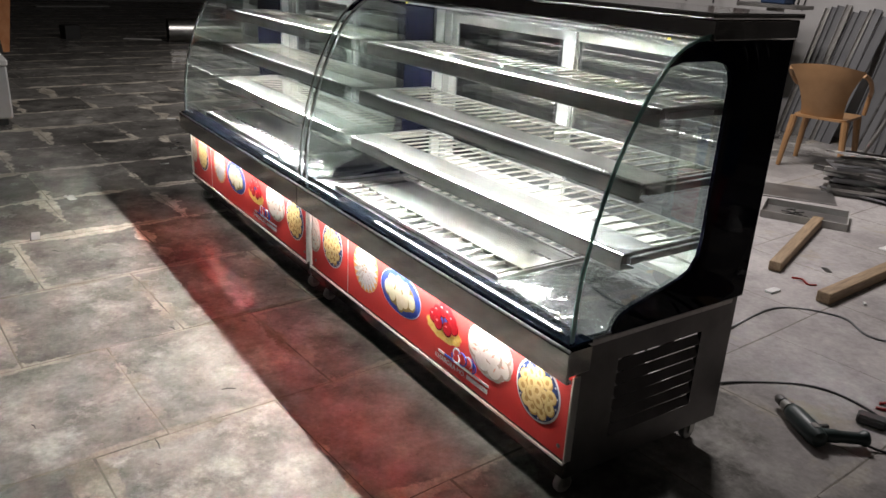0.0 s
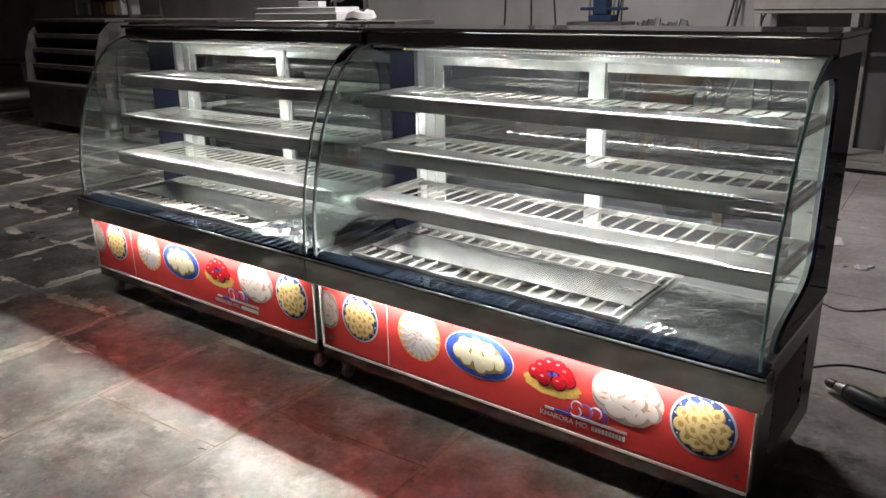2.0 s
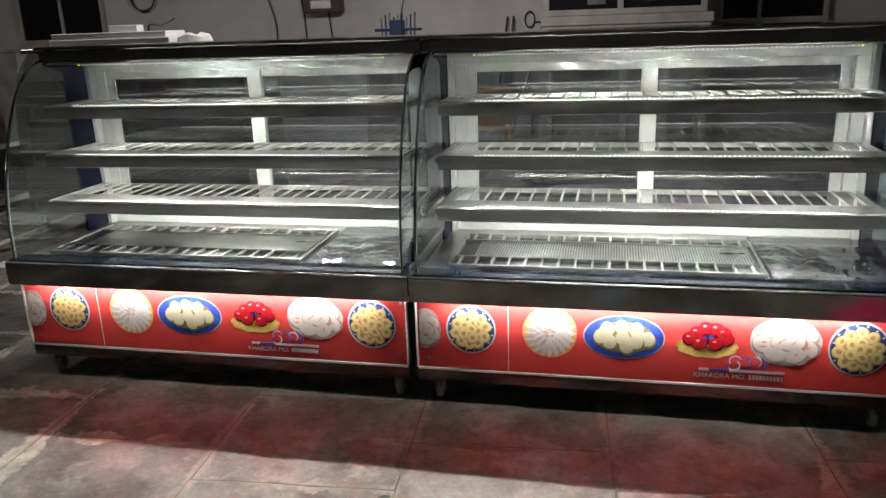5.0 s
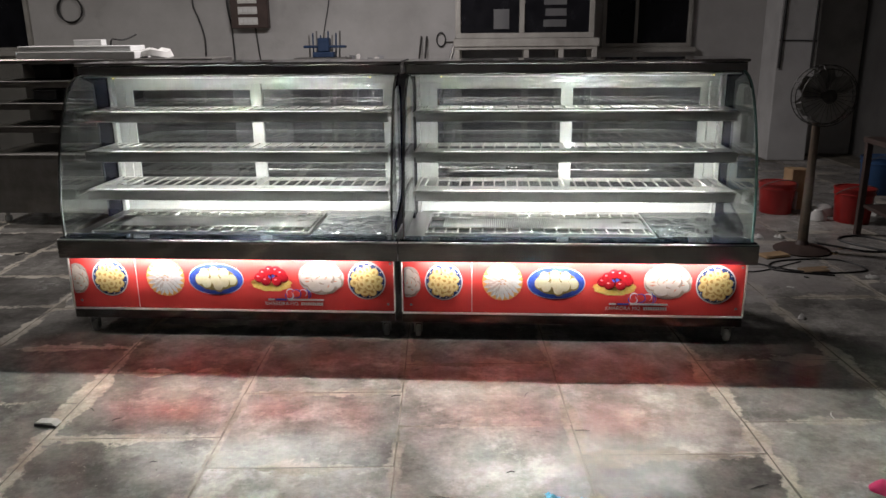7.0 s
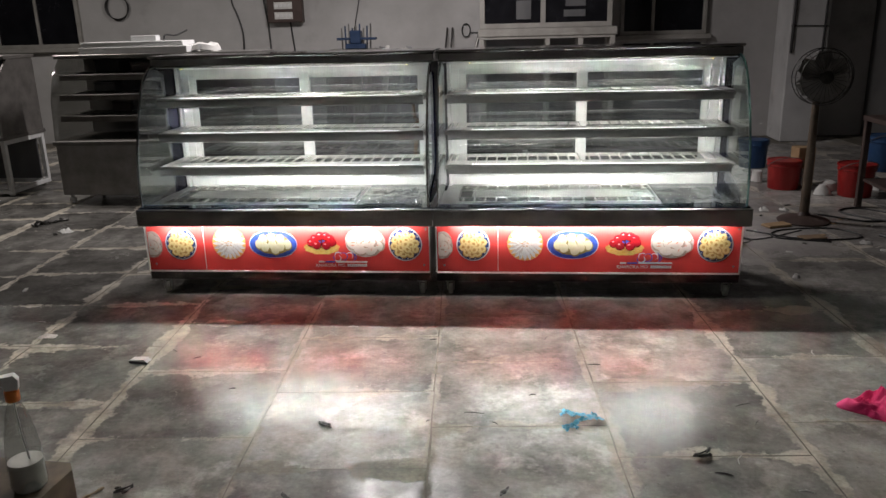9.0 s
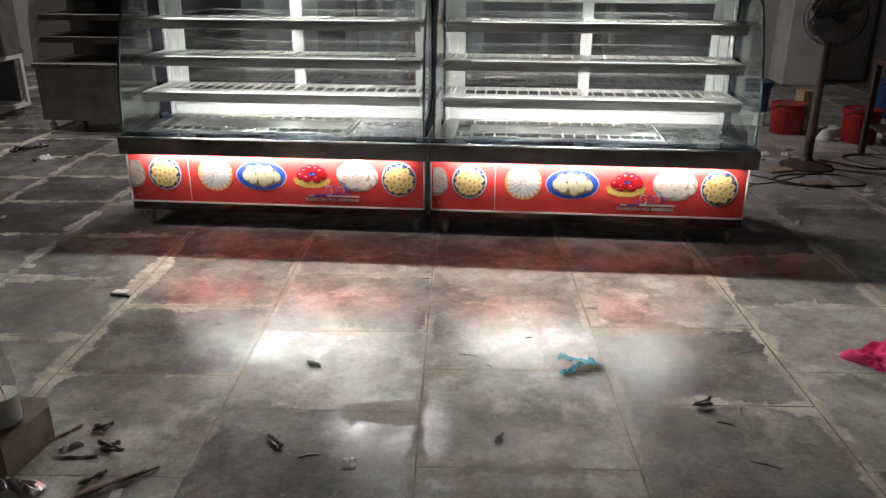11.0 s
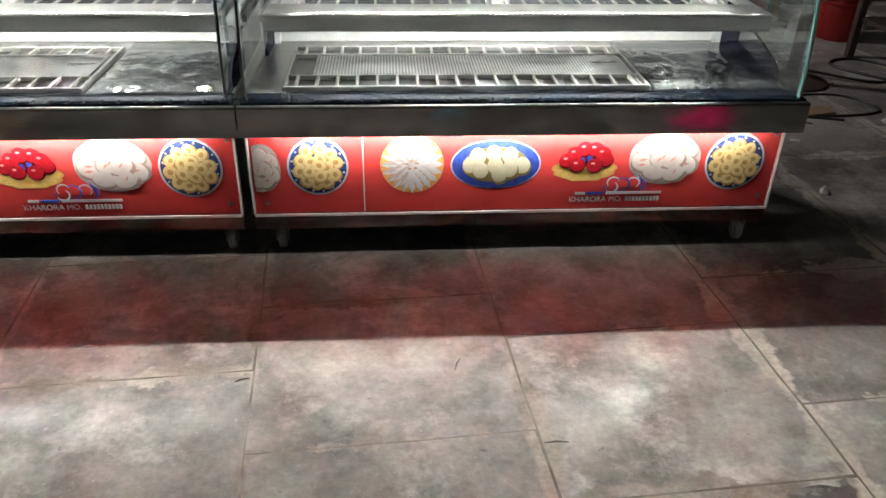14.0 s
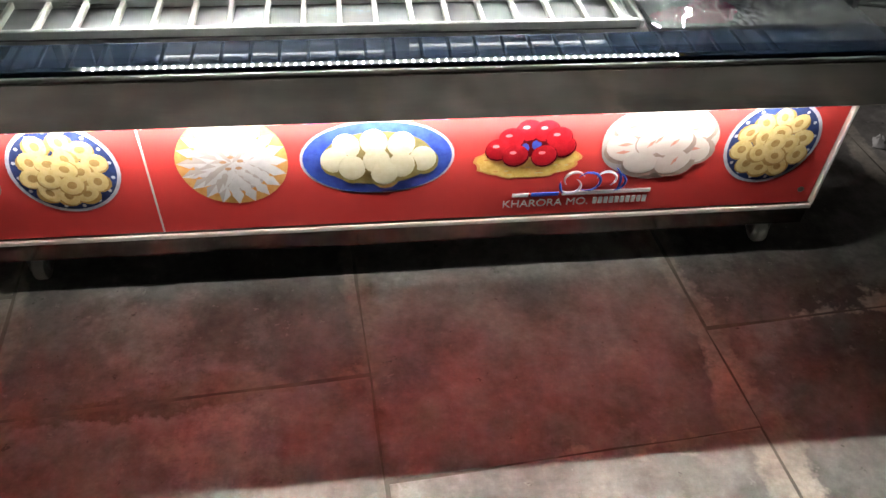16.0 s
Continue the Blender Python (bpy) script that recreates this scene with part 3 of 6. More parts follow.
    part("deck_plate", [chamfer_box(0.20, 1.262, 0.185, 0.405, 0.556, 0.562, 0.001)], PERFORATED, c, "perforated steel plate")
    part("grate_frame", [chamfer_box(0.125, 1.275, 0.060, 0.070, 0.550, 0.566, 0.002), chamfer_box(0.125, 1.275, 0.172, 0.182, 0.550, 0.566, 0.002), chamfer_box(0.125, 1.275, 0.408, 0.418, 0.550, 0.566, 0.002),
                         chamfer_box(0.125, 1.275, 0.505, 0.515, 0.550, 0.566, 0.002), chamfer_box(0.115, 0.125, 0.058, 0.517, 0.550, 0.566, 0.002), chamfer_box(1.275, 1.285, 0.058, 0.517, 0.550, 0.566, 0.002)], STEEL, c)
    # thin dark sheet on the deck, its colour stands for shade beneath the grates
    part("grate_pit", [chamfer_box(0.127, 1.273, 0.062, 0.513, 0.5462, 0.548, 0.0005)], PIT_SHADE, c)
    for k in range(18):
        x = 0.156 + 0.0640 * k
        for me in (GRATE_BAR_FRONT, GRATE_BAR_BACK):
            b = new("grate_bar", me)
            b.parent = c
            b.location = (x, 0, 0)
    part("well_plate", [chamfer_box(1.292, 1.735, 0.035, 0.60, 0.5465, 0.5535, 0.002)], DARK_PLATE, c, "dark glossy plate beside the grate", smooth=False)
    part("plastic_film", film_sheet(1.30, 1.725, 0.045, 0.50, 0.5545), FILM, c, "wrinkled clear protective film", smooth=True, fix=False)
    # ends
    for xa in (INSET - 0.004, W - INSET - 0.008):
        part("end_frame", [prism(END_SHAPE if xa > 0.5 else END_BAND, xa, xa + 0.012)], GLASS_BLACK, c, "black end frame with a rounded cut-out")
        xm = xa + 0.0128 if xa < 0.5 else xa - 0.0008
        pane = [(y, z) for y, z in GLASS_LINE if y < 0.31] + [(0.45, 1.30), (0.45, 0.60), (0.12, 0.556)]
        part("end_pane", [([(xm, y + (0.006 if i < len(pane) - 3 else 0), z) for i, (y, z) in enumerate(pane)], [list(range(len(pane)))])], CLEAR_END, c, fix=False)
        part("rear_post", [chamfer_box(xa + 0.0135 if xa < 0.5 else xa - 0.023, xa + 0.035 if xa < 0.5 else xa - 0.0015, 0.60, 0.646, 0.547, 1.337, 0.002)], WHITE_FRAME, c)
    # curved front glass
    line, inner = GLASS_LINE, offset_line(GLASS_LINE, 0.008)
    n = len(line)
    xs0, xs1 = INSET, W - INSET
    sheet = ([(x, y, z) for x in (xs0, xs1) for y, z in line], [[i, i + 1, n + i + 1, n + i] for i in range(n - 1)])
    part("curved_glass", [sheet], CLEAR, c, "curved clear front glass", smooth=True, fix=False)
    for xa in (xs0, xs1):
        s = 1 if xa < 0.5 else -1
        edge = [(y, z) for y, z in line] + [(y, z) for y, z in offset_line(line, -0.009)[::-1]]
        teal = x0 > 0 and s < 0
        part("glass_edge", [prism(edge, xa, xa + s * 0.005)], EDGE_GREEN if teal else EDGE_GREY, c, "teal glass edge" if teal else "")
        part("edge_strip", [tube([(xa, y, z) for y, z in offset_line(line, 0.002)], 0.0042, 6)], EDGE_GREEN if teal else STEEL_DARK, c, smooth=True)
    # canopy
    part("canopy", [chamfer_box(0.004, W - 0.004, 0.336, 0.705, 1.345, 1.398, 0.004)], STEEL_DARK, c)
    part("lid", [chamfer_box(-0.002, W + 0.002, 0.316, 0.715, 1.399, 1.415, 0.004)], STEEL_DARK, c)
    part("canopy_liner", [chamfer_box(0.03, W - 0.03, 0.345, 0.66, 1.338, 1.3445, 0.001)], WHITE_FRAME, c)
    part("top_light", light_bar(0.20, W - 0.17, 0.352, 0.356, 1.331, 1.3345, 0.0), [LED_T, LED_LINE, LED_DIM], c, "lit strip of diodes")
    for xa in (0.185, W - 0.17):
        part("light_end", [chamfer_box(xa, xa + 0.008, 0.351, 0.357, 1.331, 1.3375, 0.0005)], LED_END, c)
    # back frame and sliding panes
    part("back_frame", [chamfer_box(0.045, W - 0.045, 0.648, 0.684, 1.285, 1.343, 0.002), chamfer_box(0.045, W - 0.045, 0.648, 0.684, 0.546, 0.600, 0.002),
                        chamfer_box(0.045, 0.100, 0.648, 0.684, 0.600, 1.285, 0.002), chamfer_box(W - 0.100, W - 0.045, 0.648, 0.684, 0.600, 1.285, 0.002)], WHITE_FRAME, c, "white frame of the back")
    for xa, xb, ya in ((0.100, 0.905, 0.652), (0.840, W - 0.100, 0.668)):
        d = part("sliding_door", [chamfer_box(xa, xa + (0.045 if xa < 0.5 else 0.066), ya, ya + 0.013, 0.655, 1.250, 0.0005), chamfer_box(xb - (0.066 if xa < 0.5 else 0.045), xb, ya, ya + 0.013, 0.655, 1.250, 0.0005),
                                  chamfer_box(xa, xb, ya, ya + 0.013, 0.600, 0.655, 0.0005), chamfer_box(xa, xb, ya, ya + 0.013, 1.250, 1.285, 0.0005)], WHITE_FRAME, c, "white framed sliding glass door")
        part("pane", [([(xa + 0.04, ya + 0.006, 0.65), (xb - 0.04, ya + 0.006, 0.65), (xb - 0.04, ya + 0.006, 1.252), (xa + 0.04, ya + 0.006, 1.252)], [[0, 1, 2, 3]])], BACK_GLASS, d, fix=False)
    # shelves
    for zt, yf in SHELVES:
        s = part("shelf", [chamfer_box(0.062, W - 0.062, yf + 0.0165, yf + 0.140, zt - 0.006, zt, 0.001)], STEEL, c,
                 "steel shelf with a slotted rear half")
        row = SHELVES.index((zt, yf))
        back = yf + (0.056 if row == 2 else 0.022)
        part("lip", [prism([(yf, zt - 0.050), (yf + 0.003, zt - 0.053), (back, zt - 0.053), (back, zt - 0.049), (yf + 0.004, zt - 0.047), (yf + 0.004, zt - 0.016), (yf + 0.016, zt - 0.006), (yf + 0.016, zt), (yf + 0.010, zt - 0.0012), (yf + 0.0047, zt - 0.0047), (yf + 0.0012, zt - 0.010), (yf, zt - 0.016)], 0.062, W - 0.062)], LIP_STEEL, s, "polished rounded lip", smooth=True)
        for by, bz in ((yf + 0.0035, zt - 0.0035), (yf + 0.0005, zt - 0.0525)):
            part("bead", [tube([(0.062, by, bz), (W - 0.062, by, bz)], 0.0021, 8)], BEAD, s, "bright rolled edge of the lip", smooth=True)
        # added glowing dots in place of the strip lights' reflection on the lip
        part("diode_row", [chamfer_box(0.20, W - 0.20, yf + 0.0095, yf + 0.013, zt - 0.0005, zt + 0.0032, 0.0004)], LIP_GLINTS, s, "thin row of glowing dots, imitating diodes mirrored along the lip")
        part("rim", [chamfer_box(0.062, W - 0.062, SHELF_BACK - 0.010, SHELF_BACK, zt - 0.02, zt, 0.002), chamfer_box(0.062, 0.072, yf + 0.004, SHELF_BACK, zt - 0.032, zt + 0.001, 0.002),
                     chamfer_box(W - 0.072, W - 0.062, yf + 0.004, SHELF_BACK, zt - 0.032, zt + 0.001, 0.002)], STEEL, s)
        for k in range(26):
            b = new("slot_bar", SLOT_BARS[(zt, yf)])
            b.parent = s
            b.location = (0.098 + 0.0622 * k, 0, 0)
        row = SHELVES.index((zt, yf))
        xa, xb = lit[row]
        ya, za = (yf + 0.026, zt - 0.012) if row == 0 else (yf + (0.008 if row == 1 else 0.036), zt - 0.0575)
        part("shelf_light", light_bar(xa, xb, ya, ya + 0.010, za, za + 0.003, (0.0, 0.09, 0.20)[row]), [(LED_S, LED_M, LED_L)[row], LED_LINE, LED_DIM], s, "lit strip of diodes")
        if row == 2:
            for xe in (xa - 0.013, xb + 0.001):
                part("light_end", [chamfer_box(xe, xe + 0.012, ya, ya + 0.010, za, za + 0.005, 0.0005)], LED_END, s)
        for xa in (0.045, W - 0.062):
            part("bracket", [chamfer_box(xa, xa + 0.016, yf + 0.02, SHELF_BACK + 0.05, zt - 0.030, zt - 0.008, 0.002)], STEEL_OLD, s)
    # feet and drip tray
    for fx in (0.075, W - 0.075):
        for fy in (0.055, 0.63):
            f = part("castor", [chamfer_box(fx - 0.03, fx + 0.03, fy - 0.025, fy + 0.025, 0.080, 0.0975, 0.003), chamfer_box(fx - 0.022, fx - 0.016, fy - 0.014, fy + 0.014, 0.026, 0.082, 0.002), chamfer_box(fx + 0.016, fx + 0.022, fy - 0.014, fy + 0.014, 0.026, 0.082, 0.002)], STEEL, c)
            w = part("wheel", lathe([(0.010, -0.013), (0.028, -0.012), (0.031, -0.008), (0.031, 0.008), (0.028, 0.012), (0.010, 0.013)], 0, 0, 0, 18), CASTOR, f, "white nylon wheel", smooth=True)
            w.matrix_basis = pose(fx, fy, 0.031, 0, 90, 0)
    part("drip_tray", [chamfer_box(1.14, 1.28, 0.12, 0.30, 0.052, 0.096, 0.008)], CASTOR, c, "white drip tray under the base")
    part("compressor", [(*lathe([(0.06, 0), (0.085, 0.01), (0.09, 0.08), (0.085, 0.12), (0.05, 0.15)], W - 0.20, 0.40, 0.161, 20), 0), (*chamfer_box(W - 0.34, W - 0.07, 0.22, 0.24, 0.161, 0.42, 0.002), 1),
                        (*tube([(W - 0.10, 0.2 + 0.03 * math.sin(k), 0.19 + 0.012 * k) for k in range(14)], 0.005, 6), 2)], [RUBBER, STEEL, STEEL], c, smooth=True)
    return c


def perforated():
    """Steel plate with rows of fine round holes."""
    m = surface("perforated_steel", (0.50, 0.49, 0.47), (0.62, 0.61, 0.59), 5, 0.3, 0.08, 0.9, 0.0)
    nt = m.node_tree
    b = nt.nodes["Principled BSDF"]
    tc, sp, lt, mx = nt.nodes.new("ShaderNodeTexCoord"), nt.nodes.new("ShaderNodeTexVoronoi"), nt.nodes.new("ShaderNodeMath"), nt.nodes.new("ShaderNodeMix")
    sp.voronoi_dimensions = "2D"
    sp.inputs["Scale"].default_value, sp.inputs["Randomness"].default_value = 95.0, 0.0
    lt.operation, lt.inputs[1].default_value = "LESS_THAN", 0.33
    mx.data_type = "RGBA"
    mx.inputs["B"].default_value = (0.03, 0.03, 0.032, 1)
    base = b.inputs["Base Color"].links[0].from_socket
    links(nt, (tc.outputs["Object"], sp.inputs["Vector"]), (sp.outputs["Distance"], lt.inputs[0]), (lt.outputs[0], mx.inputs["Factor"]), (base, mx.inputs["A"]), (mx.outputs["Result"], b.inputs["Base Color"]))
    return m


def film_sheet(x0, x1, y0, y1, z, n=44):
    """A loosely lying sheet with sharp creases."""
    v = []
    for j in range(n):
        for i in range(n):
            u, q = i / (n - 1), j / (n - 1)
            k = abs(noise.noise((u * 4.1, q * 3.3, 1.7))) + 0.6 * abs(noise.noise((u * 9.0 + 3, q * 7.0, 4.2))) + 0.3 * abs(noise.noise((u * 21.0, q * 17.0, 8.8)))
            v.append((x0 + (x1 - x0) * u, y0 + (y1 - y0) * q, z + 0.020 * k * min(1.0, 5 * min(u, 1 - u, q, 1 - q) + 0.25)))
    return v, [[j * n + i, j * n + i + 1, (j + 1) * n + i + 1, (j + 1) * n + i] for j in range(n - 1) for i in range(n - 1)]


FILM = glass("clear_film", (0.93, 0.93, 0.94), 0.16, 0.10)
PERFORATED = perforated()
# near-black so that the gaps of the grates look shaded
PIT_SHADE = surface("pan_shade_colour", (0.05, 0.05, 0.052), (0.10, 0.10, 0.10), 8, 0.35, 0.1, 0.6, 0.1)
DARK_PLATE = surface("dark_well_plate", (0.13, 0.132, 0.14), (0.20, 0.203, 0.215), 7, 0.10, 0.05, 1.0, 0.8, 14)
TEXT = text_mesh("KHARORA MO.", 0.0268, "printed_text")
TEXT.materials.append(P_WHITE)
GRATE_BAR_FRONT = make_mesh("grate_bar", [chamfer_box(-0.0046, 0.0046, 0.069, 0.173, 0.553, 0.565, 0.0015)], BAR_STEEL)
GRATE_BAR_BACK = make_mesh("grate_bar", [chamfer_box(-0.0046, 0.0046, 0.417, 0.506, 0.553, 0.565, 0.0015)], BAR_STEEL)
SLOT_BARS = {(zt, yf): make_mesh("slot_bar", [chamfer_box(-0.0042, 0.0042, yf + 0.1395, SHELF_BACK - 0.0095, zt - 0.006, zt - 0.0005, 0.001)], BAR_STEEL) for zt, yf in SHELVES}
build_counter(-1.764, "curved-glass steel display counter with red picture panel, lit and empty", ((0.15, 1.60), (0.15, 1.60), (0.70, 1.62)))
build_counter(0.008, "curved-glass steel display counter with red picture panel, lit, beside its twin", ((0.15, 1.60), (0.15, 1.60), (0.22, 1.44)))

# ---------------------------------------------------------------- the hall
X0, X1, Y0, Y1, ZC = -20.5, 5.0, -8.5, 6.4, 3.8
PLASTER = surface("dirty_plaster", (0.36, 0.35, 0.34), (0.47, 0.46, 0.45), 1.2, 0.85, 0.1, 0.0, 0.2, 60, c3=(0.25, 0.24, 0.23), c3_at=(0.58, 0.75), c3_scale=0.9)
DARK_PLASTER = surface("dark_grey_plaster", (0.085, 0.082, 0.08), (0.14, 0.136, 0.132), 1.2, 0.85, 0.1, 0.0, 0.2, 60)
CEIL = surface("grey_ceiling", (0.30, 0.30, 0.30), (0.38, 0.38, 0.37), 1.5, 0.9, 0.05, 0.0, 0.1)
MORTAR = surface("cement_joint", (0.075, 0.066, 0.053), (0.20, 0.178, 0.142), 9, 0.75, 0.15, 0.0, 0.08, 90)


TURN, PITCH, ROW = radians(4.0), 0.71, 0.615      # lie of the slabs
STONE = dict(dark=(0.125, 0.118, 0.108), mid=(0.275, 0.262, 0.243), scuff=(0.47, 0.452, 0.418))


def slab_material():
    """Worn grey stone, half polished by use, with cement smeared out of the joints and a tone of its own for each slab."""
    m = bpy.data.materials.new("stone_slab")
    m.use_nodes = True
    nt = m.node_tree
    b = nt.nodes["Principled BSDF"]
    tc, geo, info = nt.nodes.new("ShaderNodeTexCoord"), nt.nodes.new("ShaderNodeNewGeometry"), nt.nodes.new("ShaderNodeObjectInfo")
    gen, pos = nt.nodes.new("ShaderNodeSeparateXYZ"), nt.nodes.new("ShaderNodeSeparateXYZ")
    links(nt, (tc.outputs["Generated"], gen.inputs[0]), (geo.outputs["Position"], pos.inputs[0]))

    def math_node(op, a, c=None, d=None):
        n = nt.nodes.new("ShaderNodeMath")
        n.operation = op
        for k, v in enumerate((a, c, d)):
            if v is None:
                continue
            if isinstance(v, (int, float)):
                n.inputs[k].default_value = v
            else:
                nt.links.new(v, n.inputs[k])
        return n.outputs[0]

    def grain(scale, detail=8.0, rough=0.65, shift=0.0, stretch=(1, 1, 1)):
        mp = nt.nodes.new("ShaderNodeMapping")
        mp.inputs["Location"].default_value, mp.inputs["Scale"].default_value = (shift, shift * 0.7, shift * 1.3), stretch
        n = nt.nodes.new("ShaderNodeTexNoise")
        n.inputs["Scale"].default_value, n.inputs["Detail"].default_value, n.inputs["Roughness"].default_value = scale, detail, rough
        links(nt, (geo.outputs["Position"], mp.inputs[0]), (mp.outputs[0], n.inputs["Vector"]))
        return n.outputs["Fac"]

    def span(v, a, c, lo=0.0, hi=1.0):
        n = nt.nodes.new("ShaderNodeMapRange")
        n.inputs["From Min"].default_value, n.inputs["From Max"].default_value = a, c
        n.inputs["To Min"].default_value, n.inputs["To Max"].default_value = lo, hi
        nt.links.new(v, n.inputs["Value"])
        return n.outputs[0]

    def blend(f, a, c):
        n = nt.nodes.new("ShaderNodeMix")
        n.data_type = "RGBA"
        for sock, v in ((n.inputs["A"], a), (n.inputs["B"], c)):
            if isinstance(v, tuple):
                sock.default_value = (*v, 1)
            else:
                nt.links.new(v, sock)
        nt.links.new(f, n.inputs["Factor"])
        return n.outputs["Result"]

    def valued(col, v):
        n = nt.nodes.new("ShaderNodeHueSaturation")
        links(nt, (col, n.inputs["Color"]), (v, n.inputs["Value"]))
        return n.outputs["Color"]

    # the stone itself: mottled, scuffed pale in patches, each slab lighter or darker
    stone = blend(span(grain(4.2, 12.0, 0.68), 0.36, 0.64), STONE["dark"], STONE["mid"])
    stone = blend(span(grain(2.4, 14.0, 0.72, 4.1), 0.52, 0.66, 0.0, 0.75), stone, STONE["scuff"])
    stone = valued(stone, span(info.outputs["Random"], 0.0, 1.0, 0.62, 1.46))
    stone = valued(stone, span(grain(1.1, 8.0, 0.62, 9.3), 0.36, 0.64, 0.70, 1.25))
    stone = valued(stone, span(grain(46.0, 5.0, 0.7), 0.3, 0.7, 0.84, 1.16))
    # flaked specks and small dark pits
    stone = blend(span(grain(38.0, 6.0, 0.75, 11.0), 0.63, 0.66, 0.0, 0.35), stone, STONE["scuff"])
    stone = blend(span(grain(31.0, 5.0, 0.7, 17.0), 0.66, 0.69, 0.0, 0.55), stone, (0.06, 0.056, 0.05))
    # the stone gets darker towards -x, fully so from x -1.75 on
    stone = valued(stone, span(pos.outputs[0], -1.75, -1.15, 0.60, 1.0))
    # cement along the long joints (wide) and the cross joints (narrow), with ragged borders
    u = math_node("MULTIPLY_ADD", math_node("ADD", pos.outputs[1], 1.2), math.sin(TURN), math_node("MULTIPLY", pos.outputs[0], math.cos(TURN)))
    long_d = math_node("PINGPONG", math_node("SUBTRACT", u, 0.115), PITCH / 2)
    cross_d = math_node("MULTIPLY", math_node("PINGPONG", gen.outputs[1], 0.5), ROW)
    ragged = grain(2.6, 14.0, 0.66, 2.0)
    # the joints of the trodden middle lanes have lost most of their cement
    lane = span(math_node("ABSOLUTE", math_node("SUBTRACT", pos.outputs[0], 0.10)), 0.75, 1.15, 0.62, 1.0)
    long_w = math_node("MULTIPLY", span(ragged, 0.42, 0.64, 0.0, 0.074), lane)
    cross_w = span(grain(2.1, 14.0, 0.68, 6.0), 0.44, 0.66, -0.014, 0.095)
    m1 = span(math_node("SUBTRACT", long_w, long_d), -0.006, 0.009)
    m2 = span(math_node("SUBTRACT", cross_w, cross_d), -0.006, 0.010)
    smear = math_node("MULTIPLY", math_node("MAXIMUM", m1, m2), span(grain(7.0, 10.0, 0.7, 3.0), 0.30, 0.50, 0.45, 1.0))
    cement = blend(span(grain(3.3, 9.0, 0.7, 7.7), 0.40, 0.60), (0.25, 0.224, 0.184), (0.54, 0.496, 0.422))
    cement = valued(cement, span(lane, 0.62, 1.0, 0.60, 1.0))
    cement = valued(cement, span(grain(60.0, 4.0, 0.6), 0.3, 0.7, 0.82, 1.18))
    # a thin stained screed with ragged borders covers the slabs behind the counters
    edge = math_node("MULTIPLY_ADD", grain(1.7, 14.0, 0.70), 2.2, pos.outputs[1])
    screed = math_node("MULTIPLY", span(edge, 1.75, 2.1, 0.0, 0.9), math_node("MULTIPLY", span(pos.outputs[0], -1.2, 0.2), span(pos.outputs[0], 2.0, 2.7, 1.0, 0.25)))
    pale = blend(span(grain(1.9, 12.0, 0.7, 5.5), 0.38, 0.62), (0.28, 0.257, 0.25), (0.46, 0.43, 0.415))
    pale = blend(span(grain(3.1, 10.0, 0.7, 8.8), 0.56, 0.66, 0.0, 0.6), pale, (0.36, 0.31, 0.22))
    pale = valued(pale, span(grain(30.0, 6.0, 0.75), 0.3, 0.7, 0.78, 1.2))
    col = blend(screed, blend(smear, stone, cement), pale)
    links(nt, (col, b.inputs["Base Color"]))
    cover = math_node("MAXIMUM", smear, screed)
    gloss = math_node("ADD", span(grain(3.4, 12.0, 0.7, 1.4), 0.40, 0.62, 0.10, 0.26), span(grain(18.0, 9.0, 0.75, 2.2), 0.42, 0.66, -0.015, 0.06))
    b.inputs["Specular IOR Level"].default_value = 0.062
    rough = nt.nodes.new("ShaderNodeMix")
    links(nt, (cover, rough.inputs[0]), (gloss, rough.inputs[2]), (rough.outputs[0], b.inputs["Roughness"]))
    rough.inputs[3].default_value = 0.56
    bp = nt.nodes.new("ShaderNodeBump")
    bp.inputs["Strength"].default_value, bp.inputs["Distance"].default_value = 0.06, 0.004
    height = math_node("MULTIPLY_ADD", cover, 0.8, math_node("MULTIPLY_ADD", grain(70.0, 4.0), 0.30, math_node("MULTIPLY", grain(6.0, 6.0), 0.6)))
    links(nt, (height, bp.inputs["Height"]), (bp.outputs[0], b.inputs["Normal"]))
    return m


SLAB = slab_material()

solo("wall_north", [chamfer_box(X0, X1, Y1, Y1 + 0.2, 0, ZC, 0.003)], PLASTER, "dirty grey plastered back wall of the workshop", "wall", kind="structure")
solo("wall_south", [chamfer_box(X0, X1, Y0 - 0.2, Y0, 0, ZC, 0.003)], PLASTER, "grey plastered wall of the workshop", "wall", kind="structure")
solo("wall_west", [chamfer_box(X0 - 0.2, X0, Y0 - 0.2, Y1 + 0.2, 0, ZC, 0.003)], PLASTER, "grey plastered far wall in the dark", "wall", kind="structure")
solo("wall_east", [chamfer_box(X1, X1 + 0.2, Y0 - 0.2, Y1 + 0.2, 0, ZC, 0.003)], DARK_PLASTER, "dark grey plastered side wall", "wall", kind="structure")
solo("ceiling", [chamfer_box(X0 - 0.2, X1 + 0.2, Y0 - 0.2, Y1 + 0.2, ZC, ZC + 0.15, 0.003)], CEIL, "plain grey ceiling in the dark", "ceiling", kind="structure")
floor = solo("floor", [chamfer_box(X0 - 0.2, X1 + 0.2, Y0 - 0.2, Y1 + 0.2, -0.2, -0.0003, 0.0002)], MORTAR, "worn stone slab floor with wide cement joints", "floor", kind="structure")

def lamp(name, at, size, power, colour, spread=180, aim=None):
    d = bpy.data.lights.new(name, "AREA")
    d.shape, d.size, d.size_y, d.energy, d.color, d.spread = "RECTANGLE", size[0], size[1], power, colour, radians(spread)
    ob = new(name, d)
    ob.matrix_basis = look(at, aim) if aim else pose(*at)
    return ob

